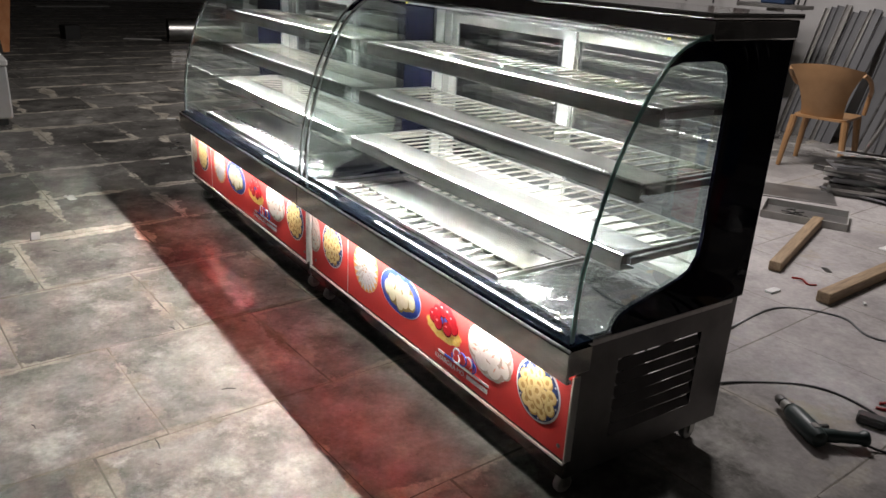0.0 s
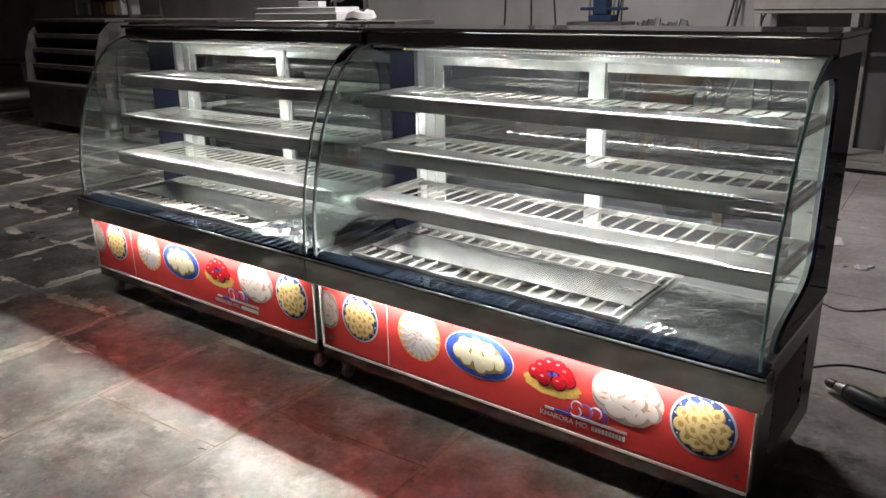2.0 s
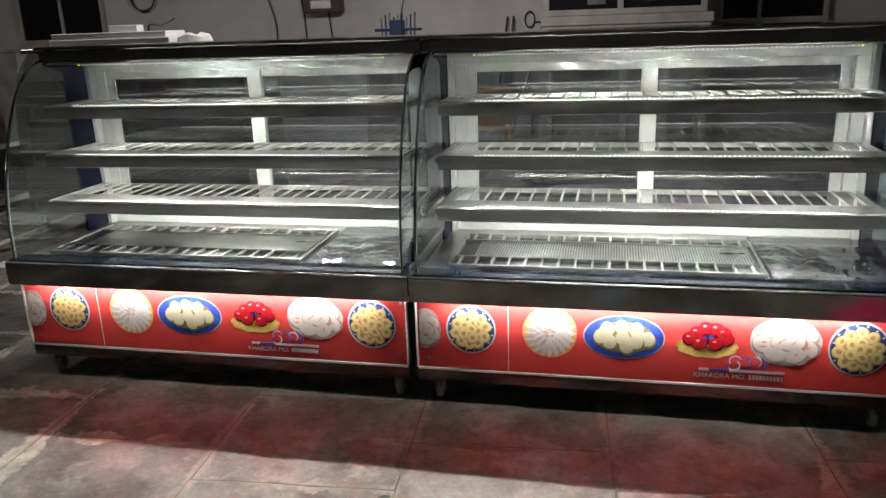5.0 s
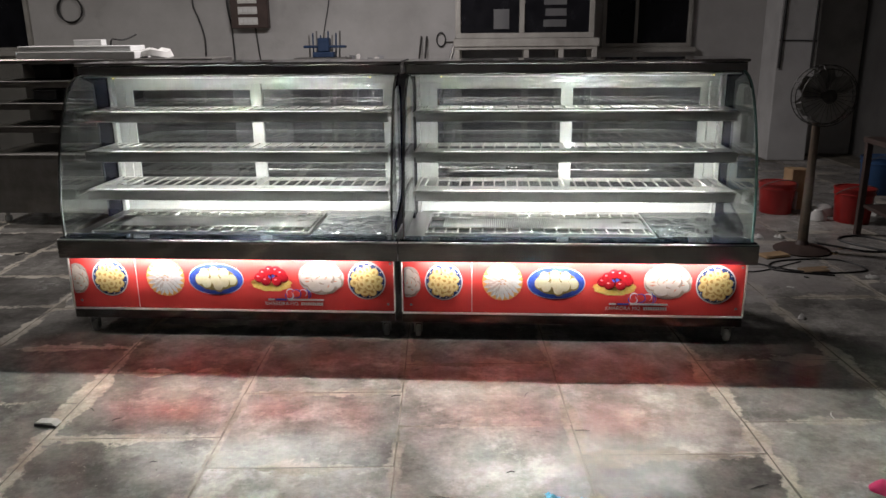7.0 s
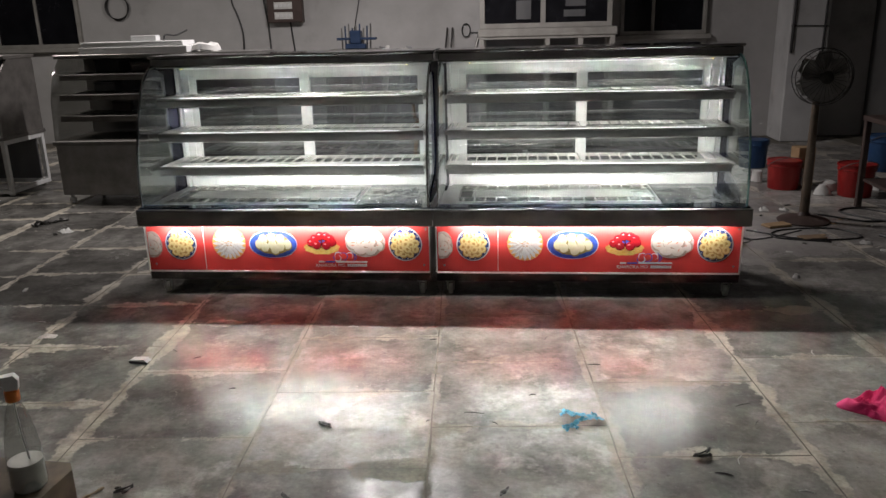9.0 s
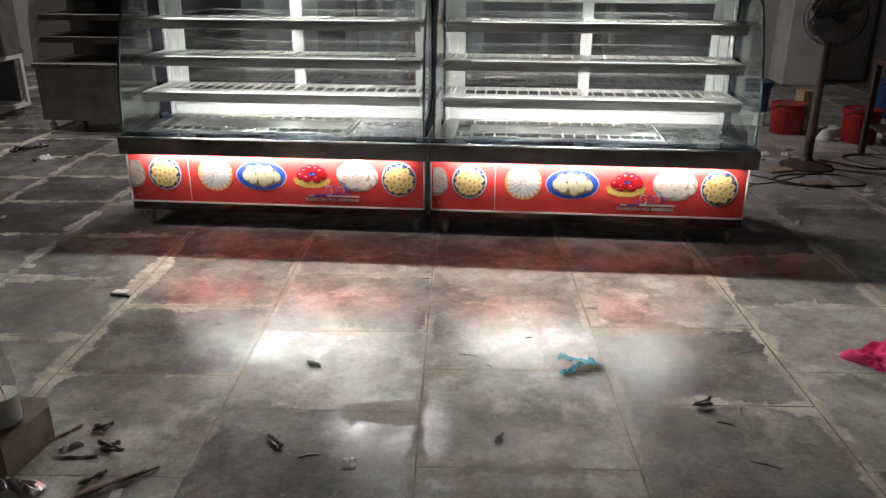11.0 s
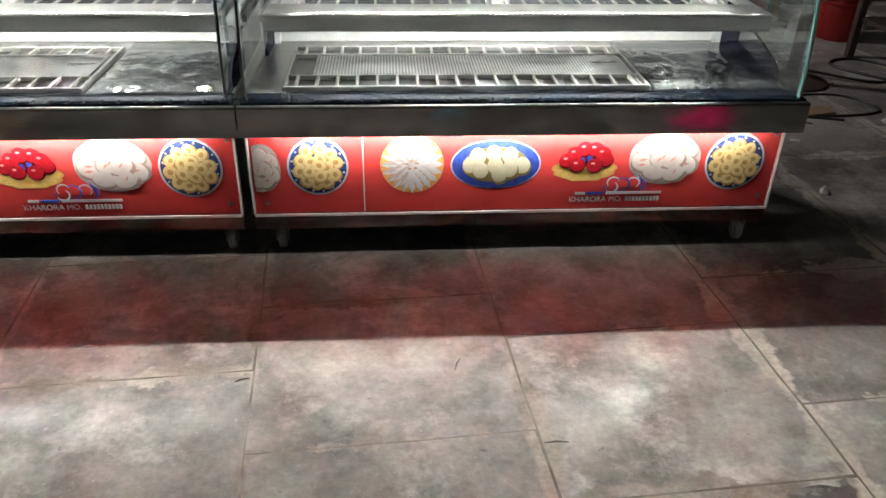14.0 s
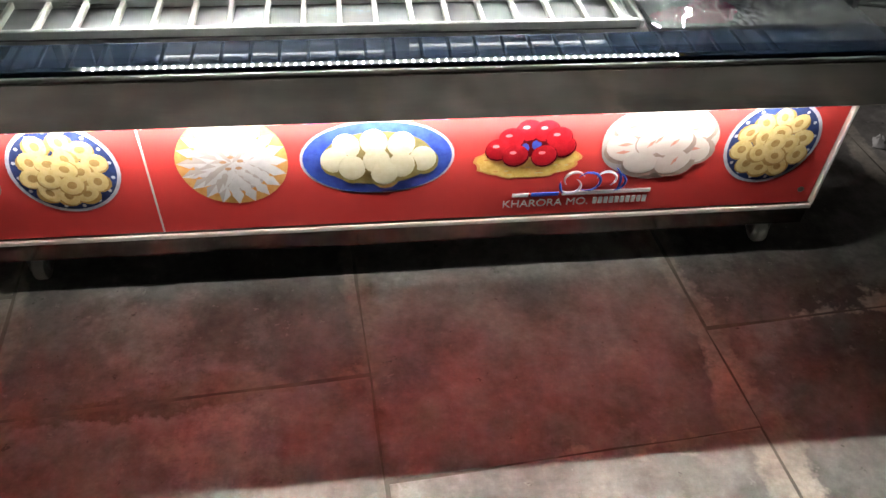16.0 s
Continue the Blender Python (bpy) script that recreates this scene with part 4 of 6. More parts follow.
lamp("batten_back", (-0.8, 3.1, 3.45), (1.2, 0.06), 30 * ROOM, (1.0, 0.94, 0.94))
lamp("batten_far", (-5.2, 2.6, 3.45), (1.2, 0.06), 16 * ROOM, (1.0, 0.94, 0.9))
lamp("batten_front", (0.2, -6.6, 3.45), (1.2, 0.06), 1.7 * ROOM, (1.0, 0.95, 0.9))


# ---------------------------------------------------------------- things along the walls and on the floor
CARD = surface("brown_card", (0.30, 0.19, 0.10), (0.40, 0.27, 0.15), 8, 0.8, 0.1, 0.0, 0.15, 90)
WOOD = surface("raw_timber", (0.16, 0.105, 0.06), (0.27, 0.185, 0.11), 5, 0.7, 0.1, 0.0, 0.3, 60, (14, 14, 1.5))
WOOD_LONG = surface("sawn_timber", (0.20, 0.135, 0.075), (0.34, 0.24, 0.145), 5, 0.7, 0.1, 0.0, 0.3, 60, (1.2, 14, 14))
BLOCK = surface("old_wooden_block", (0.075, 0.052, 0.034), (0.17, 0.122, 0.078), 9, 0.65, 0.12, 0.0, 0.3, 70)
TAN_PLASTIC = surface("tan_plastic", (0.27, 0.145, 0.060), (0.35, 0.195, 0.088), 5, 0.42, 0.1, 0.0, 0.08)
RED_PLASTIC = surface("red_plastic", (0.26, 0.010, 0.010), (0.34, 0.018, 0.015), 6, 0.38, 0.12, 0.0, 0.08)
BLUE_PLASTIC = surface("blue_plastic", (0.015, 0.05, 0.13), (0.022, 0.07, 0.18), 6, 0.4, 0.1, 0.0, 0.08)
BLUE_TAPE = surface("blue_film", (0.02, 0.26, 0.46), (0.14, 0.56, 0.74), 45, 0.3, 0.1, 0.0, 0.15)
BLUE_PAINT = surface("blue_machine_paint", (0.015, 0.032, 0.075), (0.03, 0.055, 0.115), 10, 0.45, 0.1, 0.2, 0.1)
PINK_CLOTH = surface("pink_cloth", (0.80, 0.022, 0.16), (0.92, 0.075, 0.25), 14, 0.9, 0.05, 0.0, 0.4, 220)
ORANGE_CLOTH = surface("orange_cloth", (0.45, 0.18, 0.07), (0.55, 0.26, 0.12), 10, 0.9, 0.05, 0.0, 0.3, 200)
FOAM = surface("white_foam", (0.66, 0.66, 0.65), (0.76, 0.76, 0.75), 6, 0.9, 0.05, 0.0, 0.15, 140)
PAPER = surface("scrap_paper", (0.55, 0.54, 0.52), (0.70, 0.69, 0.66), 14, 0.85, 0.05, 0.0, 0.2)
GREY_SHEET = surface("grey_sheet", (0.11, 0.11, 0.115), (0.17, 0.17, 0.17), 2.5, 0.5, 0.12, 0.3, 0.1, 60, (1, 1, 0.4))
CABLE = surface("black_cable", (0.014, 0.013, 0.013), (0.025, 0.024, 0.024), 40, 0.5, 0.1, 0.0, 0.0)
DRILL_BODY = surface("green_black_casing", (0.010, 0.022, 0.022), (0.018, 0.036, 0.034), 20, 0.45, 0.1, 0.0, 0.15)
BROWN_BOX = surface("brown_enamel", (0.05, 0.032, 0.028), (0.075, 0.05, 0.042), 8, 0.5, 0.1, 0.0, 0.1)
WINDOW_DARK = surface("dark_night_pane", (0.006, 0.006, 0.008), (0.014, 0.014, 0.017), 6, 0.1, 0.05, 0.0, 0.0)
CREAM_PAINT = surface("cream_paint", (0.25, 0.238, 0.215), (0.35, 0.335, 0.31), 5, 0.6, 0.1, 0.0, 0.15, 80, c3=(0.25, 0.22, 0.18), c3_at=(0.62, 0.8), c3_scale=6)
WHITE_TUBE = surface("white_painted_tube", (0.60, 0.60, 0.59), (0.72, 0.72, 0.71), 8, 0.5, 0.1, 0.0, 0.1)
BOTTLE = glass("bottle_plastic", (0.90, 0.90, 0.88), 0.08, 0.6)
MILKY = surface("milky_liquid", (0.40, 0.38, 0.34), (0.50, 0.48, 0.43), 20, 0.3, 0.1, 0.0, 0.0)
ORANGE_PLASTIC = surface("orange_plastic", (0.62, 0.16, 0.02), (0.72, 0.22, 0.04), 20, 0.4, 0.1, 0.0, 0.05)
LEAD = surface("dark_scrap_metal", (0.03, 0.028, 0.026), (0.10, 0.095, 0.09), 20, 0.4, 0.15, 0.6, 0.3)


def frame_window(name, x0, x1, z0, z1, y, mull, depth, label, mat, kind="structure"):
    w = thing(name, label, "window", kind=kind)
    t = 0.05
    part("window_frame", [chamfer_box(x0, x1, y - depth, y, z0, z0 + t, 0.004), chamfer_box(x0, x1, y - depth, y, z1 - t, z1, 0.004), chamfer_box(x0, x0 + t, y - depth, y, z0 + t, z1 - t, 0.004),
                          chamfer_box(x1 - t, x1, y - depth, y, z0 + t, z1 - t, 0.004)] + [chamfer_box(m - 0.02, m + 0.02, y - depth * 0.8, y, z0 + t, z1 - t, 0.003) for m in mull], mat, w)
    edges = [x0 + t] + [q for m in mull for q in (m - 0.02, m + 0.02)] + [x1 - t]
    for a, b in zip(edges[::2], edges[1::2]):
        part("pane", [chamfer_box(a, b, y - depth * 0.45, y - depth * 0.45 + 0.006, z0 + t, z1 - t, 0.001)], WINDOW_DARK, w)
    return w


# windows and fittings of the back wall
frame_window("window_1", -6.9, -5.62, 1.36, 2.5, Y1, [-6.25], 0.06, "dark window with a pale frame in the plaster wall", CREAM_PAINT)
frame_window("window_2", 1.80, 2.90, 1.345, 2.5, Y1, [2.22], 0.07, "dark night window with a pale frame and mullion", CREAM_PAINT)
solo("window_sill", [chamfer_box(1.74, 2.96, Y1 - 0.10, Y1, 1.285, 1.345, 0.006)], CREAM_PAINT, "pale plastered sill under the dark window", "window sill", kind="structure")
solo("window_sill", [chamfer_box(-6.95, -5.57, Y1 - 0.10, Y1, 1.30, 1.36, 0.006)], CREAM_PAINT, "pale plastered sill under the dark window", "window sill", kind="structure")
PILLAR_PAINT = surface("pale_limewash", (0.46, 0.455, 0.45), (0.58, 0.575, 0.57), 2, 0.85, 0.08, 0.0, 0.15, 60, c3=(0.30, 0.29, 0.28), c3_at=(0.6, 0.75), c3_scale=2)
p = solo("pillar", [chamfer_box(3.79, 4.25, Y1 - 0.55, Y1, 0, ZC, 0.01)], PILLAR_PAINT, "pale plastered pillar against the wall", "pillar", kind="structure")

box = thing("switch_board", "brown electric switch board screwed to the wall", "switch board")
part("casing", [chamfer_box(-2.90, -2.42, Y1 - 0.12, Y1, 1.62, 2.12, 0.01)], BROWN_BOX, box)
for z in (1.71, 1.84, 1.97):
    part("switch_plate", [chamfer_box(-2.80, -2.55, Y1 - 0.128, Y1 - 0.1195, z - 0.045, z + 0.045, 0.003)], PAPER, box)
    for k in range(4):
        part("switch", [chamfer_box(-2.785 + 0.058 * k, -2.74 + 0.058 * k, Y1 - 0.136, Y1 - 0.1275, z - 0.02, z + 0.02, 0.003)], FOAM, box)


def wall_cable(pts, r=0.010):
    solo("wall_cable", [tube(spline(pts, 5), r, 6)], CABLE, "black cable hanging loosely on the plaster wall", "cable", smooth=True, group="cables on the back wall")


wall_cable([(-2.98, Y1 - 0.012, 2.3), (-2.97, Y1 - 0.012, 1.9), (-2.93, Y1 - 0.012, 1.6), (-2.92, Y1 - 0.012, 1.2)])
wall_cable([(-2.62, Y1 - 0.012, 1.63), (-2.60, Y1 - 0.012, 1.4), (-2.58, Y1 - 0.012, 1.2)])
wall_cable([(-3.40, Y1 - 0.012, 2.5), (-3.42, Y1 - 0.012, 1.95), (-3.36, Y1 - 0.012, 1.75), (-3.30, Y1 - 0.012, 1.5), (-3.31, Y1 - 0.012, 1.2)])
wall_cable([(-1.62, Y1 - 0.012, 2.5), (-1.64, Y1 - 0.012, 2.0), (-1.72, Y1 - 0.012, 1.6), (-1.80, Y1 - 0.012, 1.2)], 0.007)
wall_cable([(3.92, Y1 - 0.015, 2.6), (3.90, Y1 - 0.015, 1.9), (3.86, Y1 - 0.015, 1.3), (3.84, Y1 - 0.015, 0.6)], 0.016)
wall_cable([(3.85, Y1 - 0.565, 2.7), (3.83, Y1 - 0.565, 1.8), (3.82, Y1 - 0.565, 1.1)], 0.016)
wall_cable([(4.21, Y1 - 0.562, 2.7), (4.20, Y1 - 0.562, 1.9), (4.19, Y1 - 0.562, 1.1)], 0.012)
wall_cable([(3.80, Y1 - 0.561, 1.42), (4.0, Y1 - 0.561, 1.42), (4.24, Y1 - 0.561, 1.41)], 0.008)
ring = [tube([(-5.05 + (0.15 + 0.01 * j) * math.cos(t), Y1 - 0.03 - 0.008 * j, 1.88 + (0.17 - 0.008 * j) * math.sin(t)) for t in np.linspace(0, 2 * math.pi, 24, endpoint=False)], 0.008, 6, True) for j in range(3)]
solo("cable_coil", ring, CABLE, "coil of dark wire hung on the wall", "cable coil", smooth=True)

# ceiling battens that light the hall
for nm, (bx, by) in (("a", (-0.4, 3.1)), ("b", (-5.2, 2.6)), ("c", (0.2, -6.6))):
    solo("light_batten", [chamfer_box(bx - 0.62, bx + 0.62, by - 0.045, by + 0.045, 3.47, ZC, 0.006)], WHITE_TUBE, "white light batten fixed under the ceiling", "lamp", group="ceiling battens")


# white steel cabinet carcass with an upper glazed rack at the back
cab = thing("cabinet_carcass", "unfinished white steel cabinet carcass with open bays against the wall", "cabinet")
cy0, cy1 = 5.45, 6.05
def frame_bars(x0, x1, z0, z1, y0, y1, t, cols):
    g = []
    for y in (y0, y1 - t):
        g += [chamfer_box(x0, x1, y, y + t, z0, z0 + t, 0.004), chamfer_box(x0, x1, y, y + t, z1 - t, z1, 0.004)]
        g += [chamfer_box(x, x + t, y, y + t, z0 + t, z1 - t, 0.004) for x in cols]
    for x in (x0, x1 - t):
        g += [chamfer_box(x, x + t, y0 + t, y1 - t, z0, z0 + t, 0.004), chamfer_box(x, x + t, y0 + t, y1 - t, z1 - t, z1, 0.004)]
    return g
for g in frame_bars(0.0, 1.64, 0.04, 1.41, cy0, cy1, 0.06, (0.0, 0.80, 1.20, 1.58)):
    part("frame_bar", [g], CREAM_PAINT, cab)
part("shelf_board", [chamfer_box(0.062, 1.578, cy0 + 0.062, cy1 - 0.062, 0.10, 0.13, 0.003)], CREAM_PAINT, cab)
part("front_rail", [chamfer_box(-0.01, 1.66, cy0 - 0.015, cy0 - 0.001, 1.385, 1.475, 0.004)], CREAM_PAINT, cab)
part("back_sheet", [chamfer_box(0.01, 1.63, cy1 + 0.001, cy1 + 0.012, 0.04, 1.40, 0.002)], GREY_SHEET, cab)
up = thing("glazed_cabinet", "cream framed cabinet with dark sliding panes standing on the carcass", "cabinet")
for g in frame_bars(0.01, 1.60, 1.476, 2.35, cy0 + 0.02, cy1 - 0.02, 0.06, (0.01, 0.745, 1.54)):
    part("frame_bar", [g], CREAM_PAINT, up)
for a, b in ((0.072, 0.743), (0.807, 1.538)):
    part("pane", [chamfer_box(a, b, cy0 + 0.045, cy0 + 0.051, 1.538, 2.288, 0.001)], WINDOW_DARK, up)
part("back_sheet", [chamfer_box(0.072, 1.538, cy1 - 0.06, cy1 - 0.05, 1.54, 2.286, 0.002)], GREY_SHEET, up)
for k in range(5):
    part("label_sheet", [chamfer_box(1.02 + 0.02 * (k % 2), 1.28, cy0 + 0.036, cy0 + 0.040, 1.60 + 0.12 * k, 1.68 + 0.12 * k, 0.001)], GREY_SHEET, up)
part("label_sheet", [chamfer_box(0.45, 0.63, cy0 + 0.036, cy0 + 0.040, 1.58, 1.80, 0.001)], GREY_SHEET, up)

hook = [tube([(0.055 * math.cos(t), 0, 0.085 * math.sin(t)) for t in np.linspace(0, 2 * math.pi, 20, endpoint=False)], 0.009, 6, True), tube([(0.05, 0, -0.03), (0.30, 0.01, -0.03)], 0.006, 6)]
solo("wire_ring", hook, CABLE, "dark wire ring hooked on the wall beside the cabinet", "wire ring", smooth=True, at=(-0.22, Y1 - 0.02, 1.46))
# bench vice on a stand behind the counters
vise = thing("bench_vice", "blue bench vice on a heavy steel stand", "vice", (-1.55, 5.55, 0))
part("stand", [chamfer_box(-0.20, 0.20, -0.18, 0.18, 0, 0.03, 0.005), chamfer_box(-0.06, 0.06, -0.06, 0.06, 0.03, 1.24, 0.006), chamfer_box(-0.34, 0.30, -0.15, 0.15, 1.24, 1.275, 0.005)], STEEL_OLD, vise)
part("body", [chamfer_box(-0.13, 0.13, -0.08, 0.08, 1.276, 1.34, 0.012), chamfer_box(-0.07, 0.07, -0.07, 0.07, 1.34, 1.50, 0.012)], BLUE_PAINT, vise)
part("jaw", [chamfer_box(-0.24, 0.26, -0.05, 0.05, 1.385, 1.415, 0.006)], BLUE_PAINT, vise)
for k in range(9):
    part("rod", [tube([(-0.20 + 0.045 * k, 0.10, 1.277), (-0.205 + 0.047 * k, 0.11, 1.53 + 0.025 * (k % 3))], 0.010, 8)], BLUE_PAINT if k % 2 else STEEL_OLD, vise)

# strips and sheets leaning on the back wall
rnd = random.Random(31)
for k in range(9):
    w, h, lean = 0.055 + 0.02 * (k % 3), 1.27 + 0.02 * (k % 4), 11 + 0.8 * k
    solo("steel_strip", [chamfer_box(-w / 2, w / 2, -0.004, 0.004, 0, h, 0.001), chamfer_box(-w / 2, -w / 2 + 0.006, -0.022, -0.0042, 0, h, 0.001)], [STEEL_OLD, GREY_SHEET, GREY_SHEET][k % 3], "narrow grey steel strip leaning against the wall", "steel strip",
         at=(-1.62 + 0.075 * k, Y1 - 0.03 - h * math.sin(radians(lean)), 0.0), turn=rnd.uniform(-4, 4), tilt=(-lean, 5), group="leaning strips")
for k, (x, w, h, lean, turn) in enumerate(((-0.66, 0.40, 1.15, 17, -8), (-0.36, 0.38, 1.0, 19, 5), (-1.95, 0.36, 1.05, 15, 6))):
    solo("sheet_metal", [chamfer_box(-w / 2, w / 2, -0.004, 0.004, 0, h, 0.001), chamfer_box(-w / 2, -w / 2 + 0.012, -0.03, -0.0042, 0, h, 0.001)], GREY_SHEET, "dark grey steel sheet leaning against the wall", "metal sheet",
         at=(x, Y1 - 0.04 - h * math.sin(radians(lean)), 0.0), turn=turn, tilt=(-lean, 0), group="leaning sheets")
for k in range(2):
    solo("steel_rod", [tube([(0, 0, 0.006), (0.10 + 0.02 * k, 0.62, 1.50)], 0.012, 8)], LEAD, "dull steel rod leaning against the back wall", "steel rod", smooth=True, at=(-0.50 - 0.09 * k, Y1 - 0.66, 0.0), group="leaning rods")
solo("steel_tube", [tube([(0, 0, 0), (0.55, 0.5, 1.9)], 0.02, 10)], STEEL_OLD, "dull steel tube leaning on the wall", "tube", smooth=True, at=(-0.42, 5.55, 0.03))

# tan plastic chair
def plastic_chair(at, turn):
    c = thing("plastic_chair", "tan moulded plastic armchair standing near the wall", "chair", at, turn)
    part("seat", [prism([(-0.23, -0.20), (-0.19, -0.235), (0.19, -0.235), (0.23, -0.20), (0.205, 0.20), (0.17, 0.225), (-0.17, 0.225), (-0.205, 0.20)], 0.425, 0.445, "z")], TAN_PLASTIC, c)
    # back: a curved shell with a cut pattern
    cols, rows, g = 9, 7, []
    v = []
    for s in (0.0, 0.014):
        for j in range(rows):
            f = j / (rows - 1)
            half = 0.165 + 0.125 * f ** 2.2
            for i in range(cols):
                u = -1 + 2 * i / (cols - 1)
                v.append((half * u, 0.20 + 0.13 * f - 0.05 * u * u + s, 0.445 + 0.40 * f + (0.035 * (1 - u * u) if j == rows - 1 else 0)))
    n = cols * rows
    fcs = []
    for j in range(rows - 1):
        for i in range(cols - 1):
            a = j * cols + i
            fcs += [[a, a + 1, a + cols + 1, a + cols], [n + a, n + a + cols, n + a + cols + 1, n + a + 1]]
    part("backrest", [(v, fcs)], TAN_PLASTIC, c, smooth=True, fix=False)
    for s in (-1, 1):
        part("armrest", [tube(spline([(s * 0.275, 0.285, 0.825), (s * 0.305, 0.17, 0.775), (s * 0.295, -0.02, 0.675), (s * 0.255, -0.20, 0.62), (s * 0.235, -0.225, 0.45)], 5), 0.019, 8)], TAN_PLASTIC, c, smooth=True)
        for yy, out in ((-0.20, -0.03), (0.20, 0.05)):
            part("leg", [tube([(s * 0.20, yy, 0.43), (s * 0.225, yy + out * 0.6, 0.2), (s * 0.24, yy + out, 0.0)], [0.032, 0.026, 0.02], 8)], TAN_PLASTIC, c, smooth=True)
    return c
plastic_chair((-0.50, 4.98, 0), 196)

# scrap, timbers and tools behind the counters
def stack(x, y, n, w, d, seed, mat, name, label, cat):
    rnd = random.Random(seed)
    z = 0.0
    for k in range(n):
        t = rnd.uniform(0.006, 0.014)
        solo(name, [chamfer_box(-w / 2, w / 2, -d / 2, d / 2, 0, t, 0.002), chamfer_box(-w / 2, w / 2, -d / 2, -d / 2 + 0.006, t, t + rnd.uniform(0.008, 0.03), 0.001)], mat[k % len(mat)], label, cat,
             at=(x + rnd.uniform(-0.05, 0.05), y + rnd.uniform(-0.05, 0.05), z), turn=rnd.uniform(-28, 28) + 20, group="pile of offcuts")
        z += t + 0.012
stack(0.25, 4.45, 10, 0.62, 0.34, 3, [STEEL_OLD, GREY_SHEET, STEEL, LEAD], "metal_offcut", "flat dark sheet metal offcut lying on the pile", "offcut")
stack(0.62, 4.75, 7, 0.50, 0.22, 9, [STEEL, STEEL_OLD, LEAD], "metal_offcut", "narrow bright sheet metal offcut lying on the pile", "offcut")
tr = thing("metal_tray", "shallow pale metal tray with scraps lying on the floor", "tray", (0.36, 3.45, 0), 28)
part("tray_base", [chamfer_box(-0.26, 0.26, -0.17, 0.17, 0.0, 0.006, 0.001)], GALVANISED, tr)
for a in ((-0.26, 0.26, -0.176, -0.17), (-0.26, 0.26, 0.17, 0.176), (-0.266, -0.26, -0.176, 0.176), (0.26, 0.266, -0.176, 0.176)):
    part("tray_side", [chamfer_box(*a, 0.0, 0.05, 0.001)], CREAM_PAINT, tr)
rnd = random.Random(12)
for k in range(9):
    a, x, y = rnd.uniform(0, 6.28), 0.30 + rnd.uniform(-0.1, 0.1), 3.42 + rnd.uniform(-0.06, 0.06)
    L = rnd.uniform(0.02, 0.06)
    solo("metal_clip", [tube([(-L, 0, 0), (0, 0.008, 0.004), (L, 0, 0)], 0.005, 5)], LEAD, "small dark metal clip in the tray", "clip", at=(x, y, 0.012 + 0.007 * (k % 3)), turn=math.degrees(a), group="clips in the tray")
solo("metal_plate", [chamfer_box(-0.26, 0.26, -0.2, 0.2, 0, 0.012, 0.004)], GALVANISED, "pale flat metal sheet on the floor", "metal sheet", at=(-0.02, 3.95, 0.0), turn=35)
solo("timber_batten", [chamfer_box(-0.55, 0.55, -0.032, 0.032, 0, 0.055, 0.004)], WOOD_LONG, "rough sawn timber batten lying on the floor", "timber", at=(0.68, 2.87, 0.0), turn=-70, group="timber battens")
solo("timber_batten", [chamfer_box(-0.50, 0.50, -0.035, 0.035, 0, 0.06, 0.004)], WOOD_LONG, "short sawn timber batten lying on the floor", "timber", at=(1.22, 2.68, 0.0), turn=94, group="timber battens")

# drill with its lead
dr = thing("power_drill", "dark green power drill lying on its side", "drill", (1.80, 1.065, 0), -27)
part("body", [moved(lathe([(0.022, 0), (0.030, 0.01), (0.034, 0.03), (0.036, 0.12), (0.034, 0.17), (0.028, 0.19), (0.012, 0.20)], sides=18), pose(0.0, 0, 0.036, 0, 90, 0))], DRILL_BODY, dr, smooth=True)
part("gear_nose", [moved(lathe([(0.028, 0), (0.022, 0.03), (0.017, 0.045)], sides=16), pose(0.001, 0, 0.036, 0, -90, 0))], STEEL_OLD, dr, smooth=True)
part("chuck", [moved(lathe([(0.015, 0.045), (0.019, 0.05), (0.019, 0.075), (0.012, 0.09), (0.006, 0.092)], sides=16), pose(0.001, 0, 0.036, 0, -90, 0))], LEAD, dr, "dark metal chuck", smooth=True)
part("grip", [tube(spline([(0.155, 0.005, 0.036), (0.168, 0.07, 0.035), (0.18, 0.13, 0.034), (0.186, 0.165, 0.034), (0.188, 0.18, 0.034)], 4), [0.024] * 5 + [0.0215] * 6 + [0.025, 0.028, 0.029, 0.028, 0.026, 0.018], 14)], DRILL_BODY, dr, smooth=True)
part("trigger", [chamfer_box(0.108, 0.126, 0.035, 0.075, 0.024, 0.048, 0.004)], LEAD, dr)
part("side_label", [chamfer_box(0.135, 0.165, -0.012, 0.010, 0.068, 0.0715, 0.001)], STEEL_OLD, dr, "bright metal label plate")


def floor_cable(pts, r=0.0045, label="thin black cable lying on the floor", mat=None):
    solo("floor_cable", [tube(spline([(x, y, r + (z if z else 0.0)) for x, y, z in pts], 6), r, 6)], mat or CABLE, label, "cable", smooth=True, group="cables on the floor")


floor_cable([(2.03, 1.11, 0.02), (2.10, 1.16, 0), (2.16, 1.24, 0), (2.10, 1.32, 0), (2.02, 1.33, 0)])
floor_cable([(1.40, 0.69, 0.20), (1.46, 0.85, 0.03), (1.55, 1.13, 0), (1.72, 1.36, 0), (1.95, 1.38, 0), (2.2, 1.25, 0), (2.6, 1.5, 0)])
floor_cable([(1.30, 0.70, 0.50), (1.25, 1.3, 0.05), (1.18, 1.9, 0), (1.40, 2.1, 0), (1.62, 2.02, 0), (1.95, 2.3, 0), (2.4, 2.2, 0)], 0.005, "grey mains cable trailing from the counter", GREY_SHEET)
floor_cable([(2.2, 1.5, 0), (2.55, 1.25, 0), (2.95, 1.30, 0), (2.85, 1.55, 0), (2.45, 1.50, 0), (2.35, 1.30, 0), (2.7, 1.18, 0)], 0.006)
